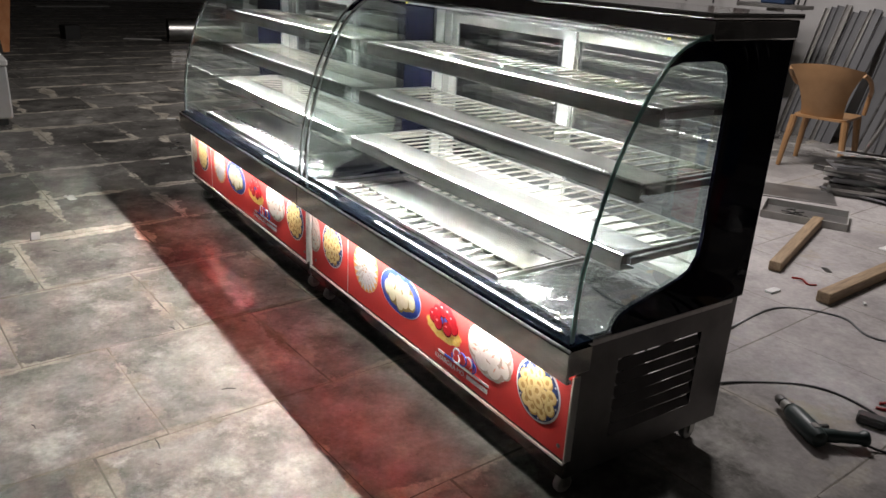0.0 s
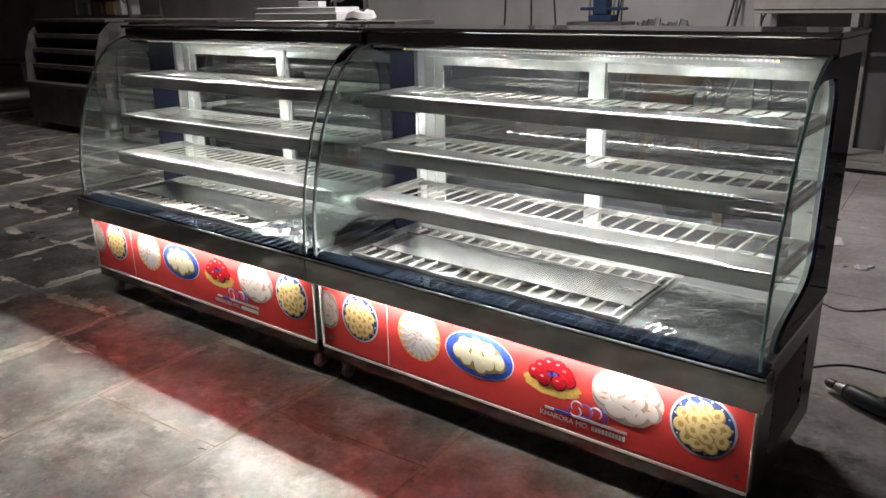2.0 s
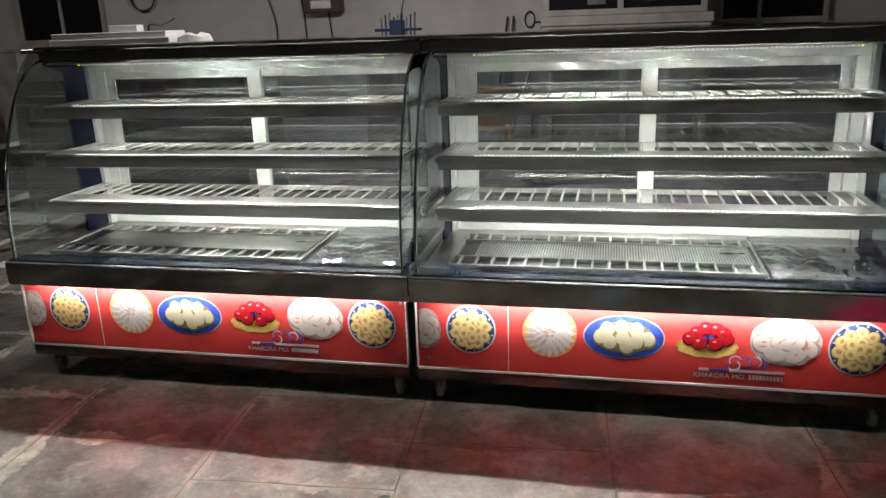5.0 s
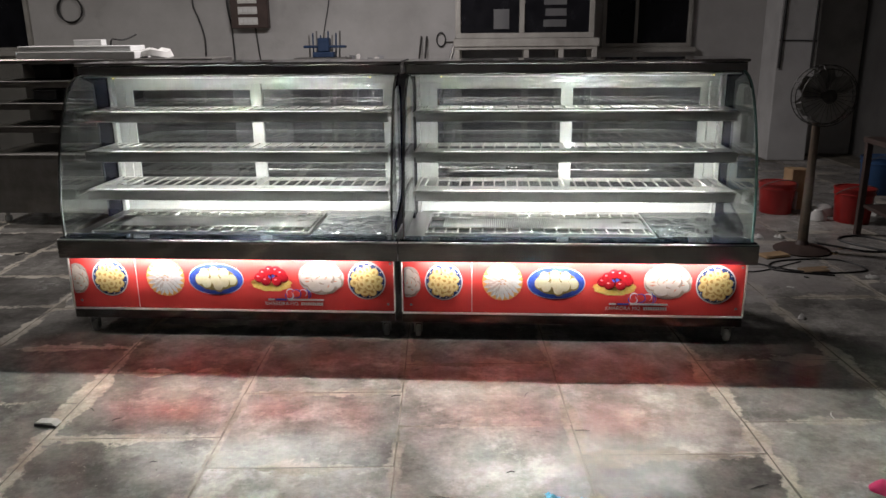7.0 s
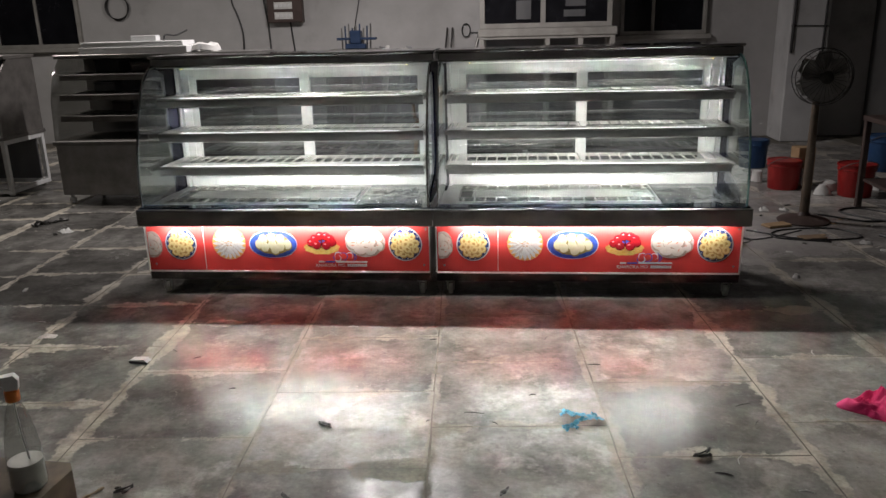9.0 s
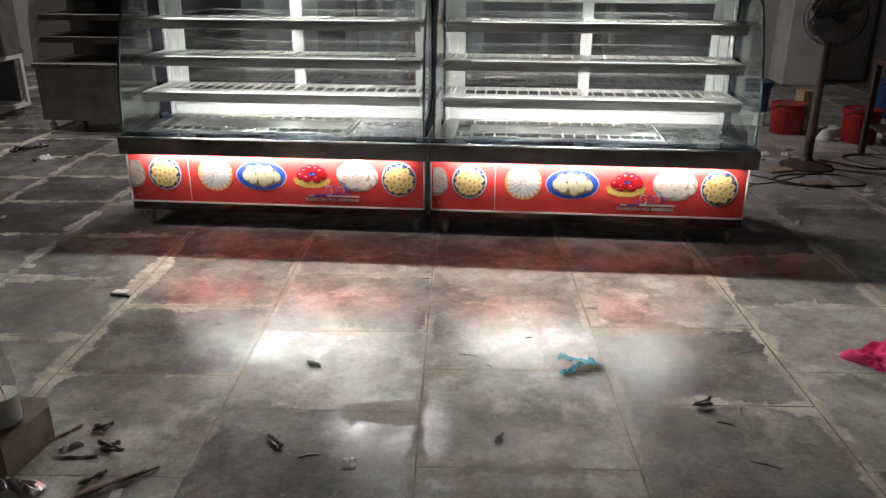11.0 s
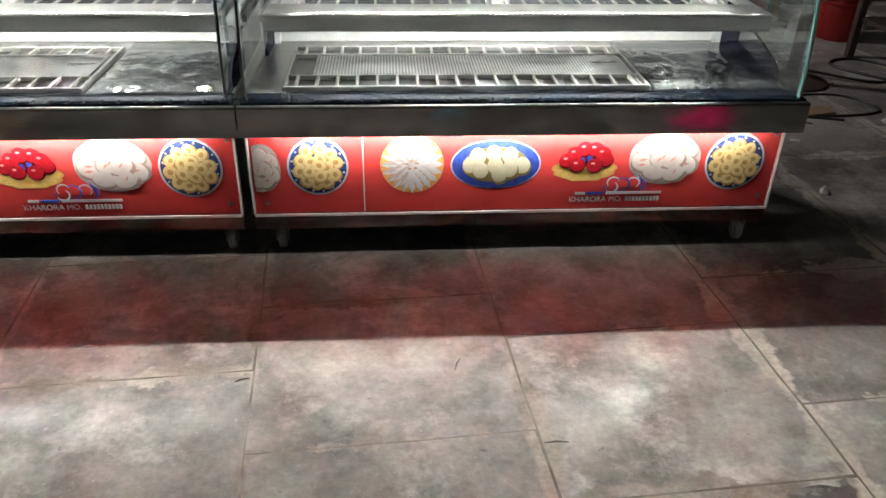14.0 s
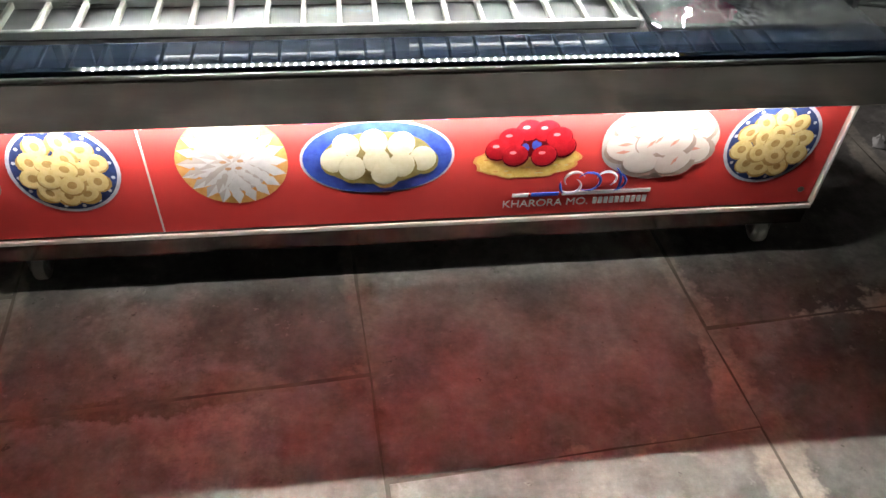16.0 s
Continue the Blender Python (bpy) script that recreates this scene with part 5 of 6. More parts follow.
floor_cable([(2.86, 1.9, 0.02), (3.2, 1.75, 0), (3.5, 1.9, 0), (3.3, 2.2, 0), (3.1, 2.05, 0), (3.5, 1.6, 0), (3.95, 1.55, 0)], 0.008)
floor_cable([(3.1, 1.35, 0), (3.2, 1.15, 0), (3.45, 1.2, 0), (3.6, 1.5, 0)], 0.012)
solo("red_tie", [tube(spline([(0, 0, 0.004), (0.03, 0.02, 0.012), (0.06, -0.005, 0.004), (0.04, -0.03, 0.006), (0.01, -0.045, 0.004)], 4), 0.006, 6)], RED_PLASTIC, "red plastic tie on the floor", "tie", smooth=True, at=(1.92, 1.47, 0))
plug = thing("plug", "black plug lying on the floor beside the drill", "plug", (1.98, 1.30, 0), 20)
part("casing", [chamfer_box(-0.05, 0.05, -0.028, 0.028, 0.0, 0.036, 0.008)], RUBBER, plug)
for s in (-0.011, 0.011):
    part("pin", [tube([(0.05, s, 0.018), (0.07, s, 0.018)], 0.0035, 8)], STEEL, plug)

# pedestal fan
FAN_BLADE = surface("worn_aluminium", (0.20, 0.195, 0.185), (0.34, 0.33, 0.315), 9, 0.45, 0.1, 0.7, 0.1)
fan = thing("pedestal_fan", "old industrial pedestal fan with a rusty pole, at rest", "fan", (2.715, 1.80, 0))
part("base", [lathe([(0.19, 0), (0.195, 0.012), (0.17, 0.025), (0.05, 0.05), (0.035, 0.08)], sides=24)], BROWN_BOX, fan, smooth=True)
part("pole", [tube([(0, 0, 0.06), (0, 0, 0.95)], [0.036, 0.026], 14)], surface("rusty_paint", (0.07, 0.05, 0.035), (0.13, 0.095, 0.065), 8, 0.7, 0.1, 0.2, 0.2), fan, smooth=True)
part("motor", [moved(lathe([(0.04, -0.02), (0.075, 0.0), (0.08, 0.12), (0.05, 0.17), (0.02, 0.18)], sides=18), pose(0, -0.02, 1.115, -90, 0, 0)), chamfer_box(-0.05, 0.05, -0.04, 0.06, 0.93, 1.06, 0.01)], LEAD, fan, smooth=True)
for ry, rr in ((-0.15, 0.18), (-0.11, 0.205), (-0.03, 0.205)):
    part("guard_ring", [tube([(rr * math.cos(t), ry, 1.115 + rr * math.sin(t)) for t in np.linspace(0, 2 * math.pi, 32, endpoint=False)], 0.004, 5, True)], LEAD, fan, smooth=True)
part("guard_badge", [moved(lathe([(0.045, 0.0), (0.048, 0.006), (0.03, 0.010)], sides=18), pose(0, -0.158, 1.115, 90, 0, 0))], LEAD, fan, smooth=True)
for k in range(28):
    t = 2 * math.pi * k / 28
    part("guard_wire", [tube([(0.05 * math.cos(t), -0.155, 1.115 + 0.05 * math.sin(t)), (0.18 * math.cos(t), -0.15, 1.115 + 0.18 * math.sin(t)), (0.205 * math.cos(t), -0.11, 1.115 + 0.205 * math.sin(t)), (0.205 * math.cos(t), -0.03, 1.115 + 0.205 * math.sin(t))], 0.0018, 4)], LEAD, fan)
for k in range(6):
    m = pose(0, -0.08, 1.115, 0, 60 * k + 25, 0) @ Matrix.Diagonal((0.92, 1, 1.12, 1))
    blade = ([(0.03, 0.012, -0.02), (0.10, 0.03, -0.075), (0.195, 0.028, -0.06), (0.205, -0.01, 0.03), (0.12, -0.03, 0.07), (0.03, -0.012, 0.025),
              (0.03, 0.015, -0.02), (0.10, 0.033, -0.075), (0.195, 0.031, -0.06), (0.205, -0.007, 0.03), (0.12, -0.027, 0.07), (0.03, -0.009, 0.025)],
             [[0, 1, 2, 3, 4, 5], [11, 10, 9, 8, 7, 6]] + [[i, (i + 1) % 6, 6 + (i + 1) % 6, 6 + i] for i in range(6)])
    part("blade", [moved(blade, m)], FAN_BLADE, fan)


def bucket(at, r, h, mat, label, turn=0):
    b = thing("paint_bucket", label, "bucket", at, turn, group="buckets by the wall")
    part("body", [lathe([(r * 0.86, 0), (r * 0.88, 0.004), (r * 0.97, h * 0.86), (r * 1.03, h * 0.87), (r * 1.03, h * 0.9), (r, h * 0.91), (r, h)], sides=28)], mat, b, smooth=True)
    part("lid", [lathe([(r * 1.04, h), (r * 1.05, h + 0.018), (r * 0.96, h + 0.02), (r * 0.93, h + 0.012)], sides=28)], mat, b, smooth=True)
    part("handle", [tube([(r * 1.03 * math.cos(t), r * 1.05 * math.sin(t) - 0.02, h * 0.86 - 0.10 * math.sin(t)) for t in np.linspace(math.pi, 2 * math.pi, 14)], 0.004, 6)], STEEL_OLD, b, smooth=True)
    return b


b1 = bucket((2.95, 3.05, 0), 0.15, 0.25, RED_PLASTIC, "red plastic paint bucket with its lid on")
part("paper_label", [chamfer_box(0.152, 0.156, -0.06, 0.06, 0.03, 0.19, 0.002)], PAPER, b1)
bucket((3.46, 2.72, 0), 0.155, 0.27, RED_PLASTIC, "red plastic paint bucket with a full rim")
bucket((4.2, 3.9, 0), 0.17, 0.34, BLUE_PLASTIC, "dark blue plastic bucket by the pillar")
bucket((2.98, 4.15, 0), 0.15, 0.28, BLUE_PLASTIC, "small dark blue bucket in the shade")
solo("carton", [chamfer_box(-0.085, 0.085, -0.07, 0.07, 0, 0.36, 0.006), chamfer_box(-0.085, 0.0, -0.075, 0.07, 0.3605, 0.3645, 0.001)], CARD, "brown cardboard carton beside the buckets", "carton", at=(3.16, 3.2, 0), turn=12)
for k, (x, y, w) in enumerate(((3.2, 2.75, 0.16), (3.32, 2.95, 0.20), (3.75, 2.95, 0.14), (2.80, 3.35, 0.12))):
    solo("rag", [([(w * math.cos(t) * 0.5 * r, w * 0.4 * math.sin(t) * r, h) for r, h in ((1, 0.004), (0.8, 0.05 + 0.02 * k), (0.4, 0.09)) for t in np.linspace(0, 2 * math.pi, 10, endpoint=False)],
                 [[i * 10 + j, i * 10 + (j + 1) % 10, (i + 1) * 10 + (j + 1) % 10, (i + 1) * 10 + j] for i in range(2) for j in range(10)] + [[20 + j for j in range(10)]])], PAPER, "crumpled pale sheet dropped on the floor", "rag", smooth=True, at=(x, y, 0.0), turn=40 * k)
# steel stand at the side
st = thing("steel_stand", "rusty steel work stand with thin legs", "stand", (3.62, 1.75, 0))
for x in (-0.33, 0.5):
    for y in (-0.12, 0.5):
        part("leg", [chamfer_box(x, x + 0.045, y, y + 0.045, 0, 0.72, 0.004)], BROWN_BOX, st)
part("top", [chamfer_box(-0.34, 0.56, -0.14, 0.56, 0.72, 0.76, 0.005)], BROWN_BOX, st)
part("shelf", [chamfer_box(-0.30, 0.52, -0.10, 0.52, 0.22, 0.245, 0.003)], BROWN_BOX, st)

# second row of counters behind, unlit
BACK_SHEET = surface("dull_grey_sheet", (0.15, 0.142, 0.135), (0.24, 0.23, 0.22), 3, 0.55, 0.1, 0.1, 0.1, 80)
DULL_SHEET = surface("greasy_dull_sheet", (0.11, 0.102, 0.095), (0.19, 0.178, 0.165), 6, 0.55, 0.12, 0.35, 0.12, 80)


def dark_counter(at, length, turn, label, white_base=False, skin=None, ends=None):
    skin, ends = skin or GALVANISED, ends or skin or GALVANISED
    c = thing("steel_counter", label, "display counter", at, turn, group="unfinished counters")
    L = length
    if white_base:
        for g in frame_bars(0, L, 0.03, 0.56, 0, 0.66, 0.045, (0.0, L / 2, L - 0.045)):
            part("base_bar", [g], WHITE_TUBE, c)
        part("base_back", [chamfer_box(0.05, L - 0.05, 0.58, 0.6, 0.08, 0.53, 0.002)], GREY_SHEET, c)
    else:
        part("base", [chamfer_box(0, L, 0, 0.68, 0.09, 0.56, 0.004)], GALVANISED, c)
    for x in (0.05, L - 0.05):
        for y in (0.06, 0.6):
            part("castor", [lathe([(0.02, 0), (0.03, 0.01), (0.03, 0.05), (0.015, 0.06), (0.015, 0.09)], x, y, 0, 12)], CASTOR, c)
    part("deck", [chamfer_box(-0.01, L + 0.01, -0.03, 0.69, 0.561, 0.60, 0.004)], DULL_SHEET, c)
    for x in (0.0, L - 0.02):
        part("end_sheet", [prism([(0.0, 0.60), (0.67, 0.60), (0.67, 1.33), (0.26, 1.33), (0.12, 1.2), (0.03, 0.95)], x, x + 0.02)], ends, c)
    for z, y0 in ((0.80, 0.10), (0.99, 0.13), (1.17, 0.18)):
        part("shelf", [chamfer_box(0.03, L - 0.03, y0, 0.6, z, z + 0.02, 0.003), chamfer_box(0.03, L - 0.03, y0, y0 + 0.01, z - 0.035, z, 0.002)], DULL_SHEET, c)
        for k in range(int(L / 0.09)):
            part("slot_bar", [chamfer_box(0.08 + 0.09 * k, 0.13 + 0.09 * k, y0 + 0.16, 0.56, z + 0.0205, z + 0.026, 0.001)], STEEL_OLD, c)
    part("top", [chamfer_box(-0.01, L + 0.01, 0.20, 0.70, 1.331, 1.365, 0.004)], GALVANISED, c)
    part("back_sheet", [chamfer_box(0.02, L - 0.02, 0.645, 0.655, 0.60, 1.33, 0.002)], BACK_SHEET, c)
    return c
dark_counter((-3.80, 2.45, 0), 1.93, 0, "unlit dull steel display counter with empty shelves", ends=DUSTY_GLASS)
dark_counter((-6.22, 2.78, 0), 1.68, 0, "half-built steel counter on an open white base frame", True, ends=DULL_SHEET)
dark_counter((-8.35, 2.75, 0), 1.75, 0, "dark steel counter frame standing in the gloom")
for k, (bx, bz, w, h) in enumerate(((-3.35, 1.198, 0.13, 0.10), (-3.05, 1.198, 0.09, 0.07), (-3.42, 1.018, 0.10, 0.08), (-2.75, 1.018, 0.14, 0.06), (-3.30, 0.828, 0.08, 0.09), (-2.50, 0.828, 0.12, 0.07))):
    solo("storage_box", [chamfer_box(-w, w, -0.09, 0.09, 0, h, 0.008), chamfer_box(-w - 0.006, w + 0.006, -0.096, 0.096, h + 0.0005, h + 0.014, 0.003)], [RUBBER, BROWN_BOX, GREY_SHEET][k % 3], "dark lidded box standing on the unlit counter's shelf", "box",
         at=(bx, 2.85, bz), turn=(-8, 12, 5, -15, 20, 0)[k], group="boxes in the unlit counter")
solo("foam_board", [chamfer_box(-0.52, 0.52, -0.16, 0.16, 0, 0.06, 0.004)], FOAM, "long white foam board lying on the steel counter", "foam board", at=(-3.06, 2.86, 1.366), turn=0, group="foam boards")
solo("foam_board", [chamfer_box(-0.50, 0.47, -0.15, 0.15, 0, 0.045, 0.004)], FOAM, "long white foam board lying on another board", "foam board", at=(-3.06, 2.87, 1.4265), turn=2, group="foam boards")
solo("foam_block", [chamfer_box(-0.12, 0.12, -0.05, 0.05, 0, 0.05, 0.004)], FOAM, "small white foam block on the boards", "foam block", at=(-3.0, 2.87, 1.472), turn=3)
solo("plastic_wrap", [([(0.16 * math.cos(t) * r, 0.10 * math.sin(t) * r, h + 0.012 * math.sin(3 * t)) for r, h in ((1, 0.012), (0.85, 0.06), (0.4, 0.075)) for t in np.linspace(0, 2 * math.pi, 12, endpoint=False)],
                       [[i * 12 + j, i * 12 + (j + 1) % 12, (i + 1) * 12 + (j + 1) % 12, (i + 1) * 12 + j] for i in range(2) for j in range(12)] + [[24 + j for j in range(12)]])], PAPER, "crumpled pale wrapping at the end of the boards", "wrapping", smooth=True, at=(-2.44, 2.88, 1.366))
solo("wire_offcut", [tube(spline([(0, 0, 0), (0.02, 0, 0.05), (0.12, 0, 0.045), (0.24, 0, 0.09)], 5), 0.008, 6)], CABLE, "bent black cable end on the foam boards", "cable", smooth=True, at=(-2.86, 2.95, 1.472))
wk = thing("steel_rack", "dark steel storage rack with cluttered shelves", "rack", (-10.0, 4.4, 0), 0)
for x in (0, 1.5):
    for y in (0, 0.5):
        part("post", [chamfer_box(x, x + 0.04, y, y + 0.04, 0, 1.75, 0.003)], STEEL_OLD, wk)
for z in (0.35, 0.85, 1.35, 1.70):
    part("rack_shelf", [chamfer_box(-0.01, 1.55, -0.01, 0.55, z, z + 0.03, 0.003)], STEEL_OLD, wk)
rnd = random.Random(4)
for k in range(12):
    z = (0.38, 0.88, 1.38)[k % 3]
    x = -9.9 + 0.34 * (k // 3) + rnd.uniform(-0.05, 0.05)
    w, h = rnd.uniform(0.08, 0.14), rnd.uniform(0.08, 0.28)
    solo("storage_box", [chamfer_box(-w, w, -0.14, 0.14, 0, h, 0.006)], [CARD, BROWN_BOX, GREY_SHEET, PAPER][k % 4], "small storage box on the steel rack", "box", at=(x, 4.66, z), turn=rnd.uniform(-10, 10), group="boxes on the rack")


def sheet_roll(at, turn, r, L, mat, label):
    prof = [(r, 0), (r, L), (r - 0.012, L), (r - 0.012, 0.004)]
    c = [(r * math.cos(t), r * math.sin(t)) for t in np.linspace(0, 2 * math.pi, 28, endpoint=False)]
    n = 28
    v = [(0, a, b + r) for a, b in c] + [(L, a, b + r) for a, b in c] + [(0, a * 0.9, b * 0.9 + r) for a, b in c] + [(L, a * 0.9, b * 0.9 + r) for a, b in c]
    f = []
    for k in range(n):
        q = (k + 1) % n
        f += [[k, q, n + q, n + k], [2 * n + k, 3 * n + k, 3 * n + q, 2 * n + q], [k, 2 * n + k, 2 * n + q, q], [n + k, n + q, 3 * n + q, 3 * n + k]]
    solo("sheet_roll", [(v, f)], mat, label, "metal roll", smooth=True, at=at, turn=turn, group="rolls on the floor")
sheet_roll((-10.55, 2.25, 0), 84, 0.19, 1.5, STEEL, "shiny rolled steel sheet lying on the floor")
solo("offcut_strip", [chamfer_box(-0.35, 0.35, -0.06, 0.06, 0, 0.008, 0.002)], PAPER, "pale flat strip on the floor by the roll", "strip", at=(-10.95, 1.98, 0), turn=65)
solo("dark_crate", [chamfer_box(-0.5, 0.5, -0.35, 0.35, 0, 0.62, 0.01), chamfer_box(-0.52, 0.52, -0.37, 0.37, 0.62, 0.66, 0.006)], BROWN_BOX, "dark wooden crate standing in the gloom", "crate", at=(-11.6, 4.2, 0), turn=8)
solo("pale_sheet", [chamfer_box(-0.2, 0.2, -0.85, 0.85, 0, 0.02, 0.003)], PAPER, "pale flat sheet lying far off on the floor", "sheet", at=(-18.5, 2.1, 0.0), turn=8)
solo("dark_box", [chamfer_box(-0.12, 0.12, -0.12, 0.12, 0, 0.22, 0.006)], RUBBER, "small dark box standing on the floor", "box", at=(-11.2, 0.85, 0.0), turn=12)
# white appliance with a cloth near the left
ap = thing("chest_freezer", "white chest freezer with a dark open side", "freezer", (-4.68, -1.02, 0), 0)
part("body", [chamfer_box(-0.62, 0.30, -0.42, 0.28, 0.06, 0.50, 0.015)], WHITE_FRAME, ap)
part("lid", [chamfer_box(-0.63, 0.31, -0.43, 0.29, 0.501, 0.56, 0.012)], TRIM_WHITE, ap)
part("plinth", [chamfer_box(-0.58, 0.26, -0.38, 0.24, 0.0, 0.059, 0.004)], RUBBER, ap)
part("upper_cabinet", [chamfer_box(-0.60, 0.20, -0.36, 0.24, 0.561, 1.25, 0.01)], GREY_SHEET, ap)
solo("hanging_cloth", [([(0.0 + 0.02 * math.sin(3 * v + u), -0.12 * (1 - v * 0.8) + 0.24 * u * (1 - v * 0.8), -0.75 * v) for v in np.linspace(0, 1, 8) for u in np.linspace(0, 1, 6)],
                        [[j * 6 + i, j * 6 + i + 1, (j + 1) * 6 + i + 1, (j + 1) * 6 + i] for j in range(7) for i in range(5)])], ORANGE_CLOTH, "faded orange cloth hanging over the cabinet", "cloth", smooth=True, at=(-4.42, -0.72, 1.36))

# ---------------------------------------------------------------- the open floor in front
solo("wooden_block", [prism([(-0.30, -0.15), (0.225, -0.15), (0.245, -0.13), (0.245, 0.10), (0.21, 0.14), (-0.30, 0.14)], 0, 0.125, "z")], BLOCK, "dark worn wooden block standing on the floor", "wooden block", at=(-1.29, -2.20, 0), turn=-4)
bt = thing("spray_bottle", "clear spray bottle half full of milky liquid, orange nozzle", "spray bottle", (-1.12, -2.225, 0.125), 24)
part("bottle", [lathe([(0.044, 0.001), (0.054, 0.010), (0.057, 0.03), (0.055, 0.06), (0.056, 0.09), (0.053, 0.15), (0.046, 0.21), (0.036, 0.26), (0.023, 0.30), (0.015, 0.315), (0.015, 0.335)], sides=28)], BOTTLE, bt, "clear plastic bottle", smooth=True)
part("liquid", [lathe([(0.042, 0.004), (0.051, 0.012), (0.0535, 0.03), (0.0515, 0.06), (0.0535, 0.09), (0.0535, 0.105)], sides=28)], MILKY, bt, smooth=True)
part("dip_tube", [tube([(0.0, 0.0, 0.33), (0.004, 0.0, 0.2), (0.02, 0.0, 0.03)], 0.003, 6)], WHITE_TUBE, bt, smooth=True)
part("collar", [lathe([(0.020, 0.318), (0.022, 0.323), (0.022, 0.352), (0.017, 0.358)], sides=20)], ORANGE_PLASTIC, bt, smooth=True)
part("spray_head", [prism([(-0.055, 0.378), (-0.05, 0.402), (0.014, 0.408), (0.026, 0.39), (0.022, 0.358), (-0.014, 0.358), (-0.02, 0.374)], -0.014, 0.014, "y")], WHITE_TUBE, bt)
part("trigger", [prism([(-0.026, 0.373), (-0.046, 0.373), (-0.058, 0.318), (-0.050, 0.316), (-0.038, 0.352)], -0.008, 0.008, "y")], ORANGE_PLASTIC, bt)


def crumple(name, at, w, d, h, mat, label, cat, seed, turn=0, rows=10):
    rnd = random.Random(seed)
    n = rows
    v = []
    for s in (0, 1):
        for j in range(n):
            for i in range(n):
                u, q = -1 + 2 * i / (n - 1), -1 + 2 * j / (n - 1)
                edge = max(abs(u), abs(q))
                z = h * (0.15 + 0.85 * abs(noise.noise((u * 2.3 + seed, q * 2.3, seed * 1.7)) * 2.0)) * (1 - 0.72 * edge ** 3)
                z += h * 0.45 * abs(noise.noise((u * 6.5 + seed, q * 6.5, 3.3))) * (1 - 0.8 * edge ** 2)
                jx, jy = noise.noise((u * 3, q * 3, seed + 9.1)) * 0.25, noise.noise((u * 3 + 5, q * 3, seed + 2.3)) * 0.25
                v.append(((u + jx) * w / 2, (q + jy) * d / 2, max(0.003, z) - 0.0025 * s))
    N = n * n
    f = []
    for j in range(n - 1):
        for i in range(n - 1):
            a = j * n + i
            f += [[a, a + 1, a + n + 1, a + n], [N + a, N + a + n, N + a + n + 1, N + a + 1]]
    return solo(name, [(v, f)], mat, label, cat, smooth=True, at=at, turn=turn)


def dropped_cloth(at, r, h, turn, rings=30, spokes=84):
    """A cloth fallen in a heap: soft folds that run out from its middle, and one corner trailing away."""
    v = []
    for j in range(rings + 1):
        q = j / rings
        for i in range(spokes):
            a = 2 * math.pi * i / spokes
            ca, sa = math.cos(a), math.sin(a)
            tail = math.exp(-((a - math.pi * 0.97) / 0.36) ** 2)
            reach = r * (1 + 0.16 * noise.noise((ca * 1.6, sa * 1.6, 4.2)) + 0.06 * noise.noise((ca * 5, sa * 5, 1.1)) + 0.55 * tail)
            x, y = reach * q * ca, 0.78 * reach * q * sa
            wx, wy = x + 0.03 * noise.noise((x * 14, y * 14, 8.0)), y + 0.03 * noise.noise((x * 14 + 3, y * 14, 5.0))
            fold = 1 - 2.1 * abs(noise.noise((wx * 11 + 2.0, wy * 15, 0.7)))
            small = 1 - 2.2 * abs(noise.noise((wx * 26, wy * 30 + 4.0, 2.9)))
            body = (1 - q ** 2.6) * (1 - 0.35 * tail)
            v.append((x, y, 0.004 + h * body * (0.22 + 0.58 * fold + 0.26 * small) + 0.010 * (1 - q) + 0.012 * max(0.0, fold) * q * (1 - q ** 8)))
    n = len(v)
    v = [(x, y, max(0.0035, z)) for x, y, z in v] + [(x, y, max(0.0015, z - 0.002)) for x, y, z in v]
    f = []
    for j in range(rings):
        for i in range(spokes):
            a, b = j * spokes + i, j * spokes + (i + 1) % spokes
            f += [[a, a + spokes, b + spokes, b], [n + a, n + b, n + b + spokes, n + a + spokes]]
    f += [[rings * spokes + i, n + rings * spokes + i, n + rings * spokes + (i + 1) % spokes, rings * spokes + (i + 1) % spokes] for i in range(spokes)]
    solo("pink_cloth", [(v, f)], PINK_CLOTH, "crumpled bright pink cloth thrown on the floor", "cloth", smooth=True, at=at, turn=turn)


dropped_cloth((2.0, -1.33, 0), 0.135, 0.095, -8)
tape = thing("blue_tape", "torn blue plastic film strip twisted on the floor", "plastic film", (0.745, -1.465, 0), 0)
def torn_ribbon(pts, width, seed):
    """A ragged flat strip of film, folded and curling along its length."""
    path = [Vector(p) for p in spline(pts, 7)]
    v, n = [], len(path)
    for i, p in enumerate(path):
        d = (path[min(i + 1, n - 1)] - path[max(i - 1, 0)]).normalized()
        side = Vector((-d.y, d.x, 0)).normalized()
        for k in (-1, -0.3, 0.35, 1):
            w = width * (1 + 0.7 * noise.noise((i * 0.55 + 3 * k, seed, 1.0)))
            lift = 0.012 * (0.5 + noise.noise((i * 0.45, k * 1.5, seed + 0.5)))
            q = p + side * (k * w) + d * (0.006 * noise.noise((i * 0.9, k * 3, seed + 7.0)))
            v.append((q.x, q.y, max(0.002, p.z + lift - 0.004)))
    v += [(x, y, z - 0.0008) for x, y, z in v]
    m = 4 * n
    f = []
    for i in range(n - 1):
        for k in range(3):
            a = 4 * i + k
            f += [[a, a + 1, a + 5, a + 4], [m + a, m + a + 4, m + a + 5, m + a + 1]]
    return (v, f)


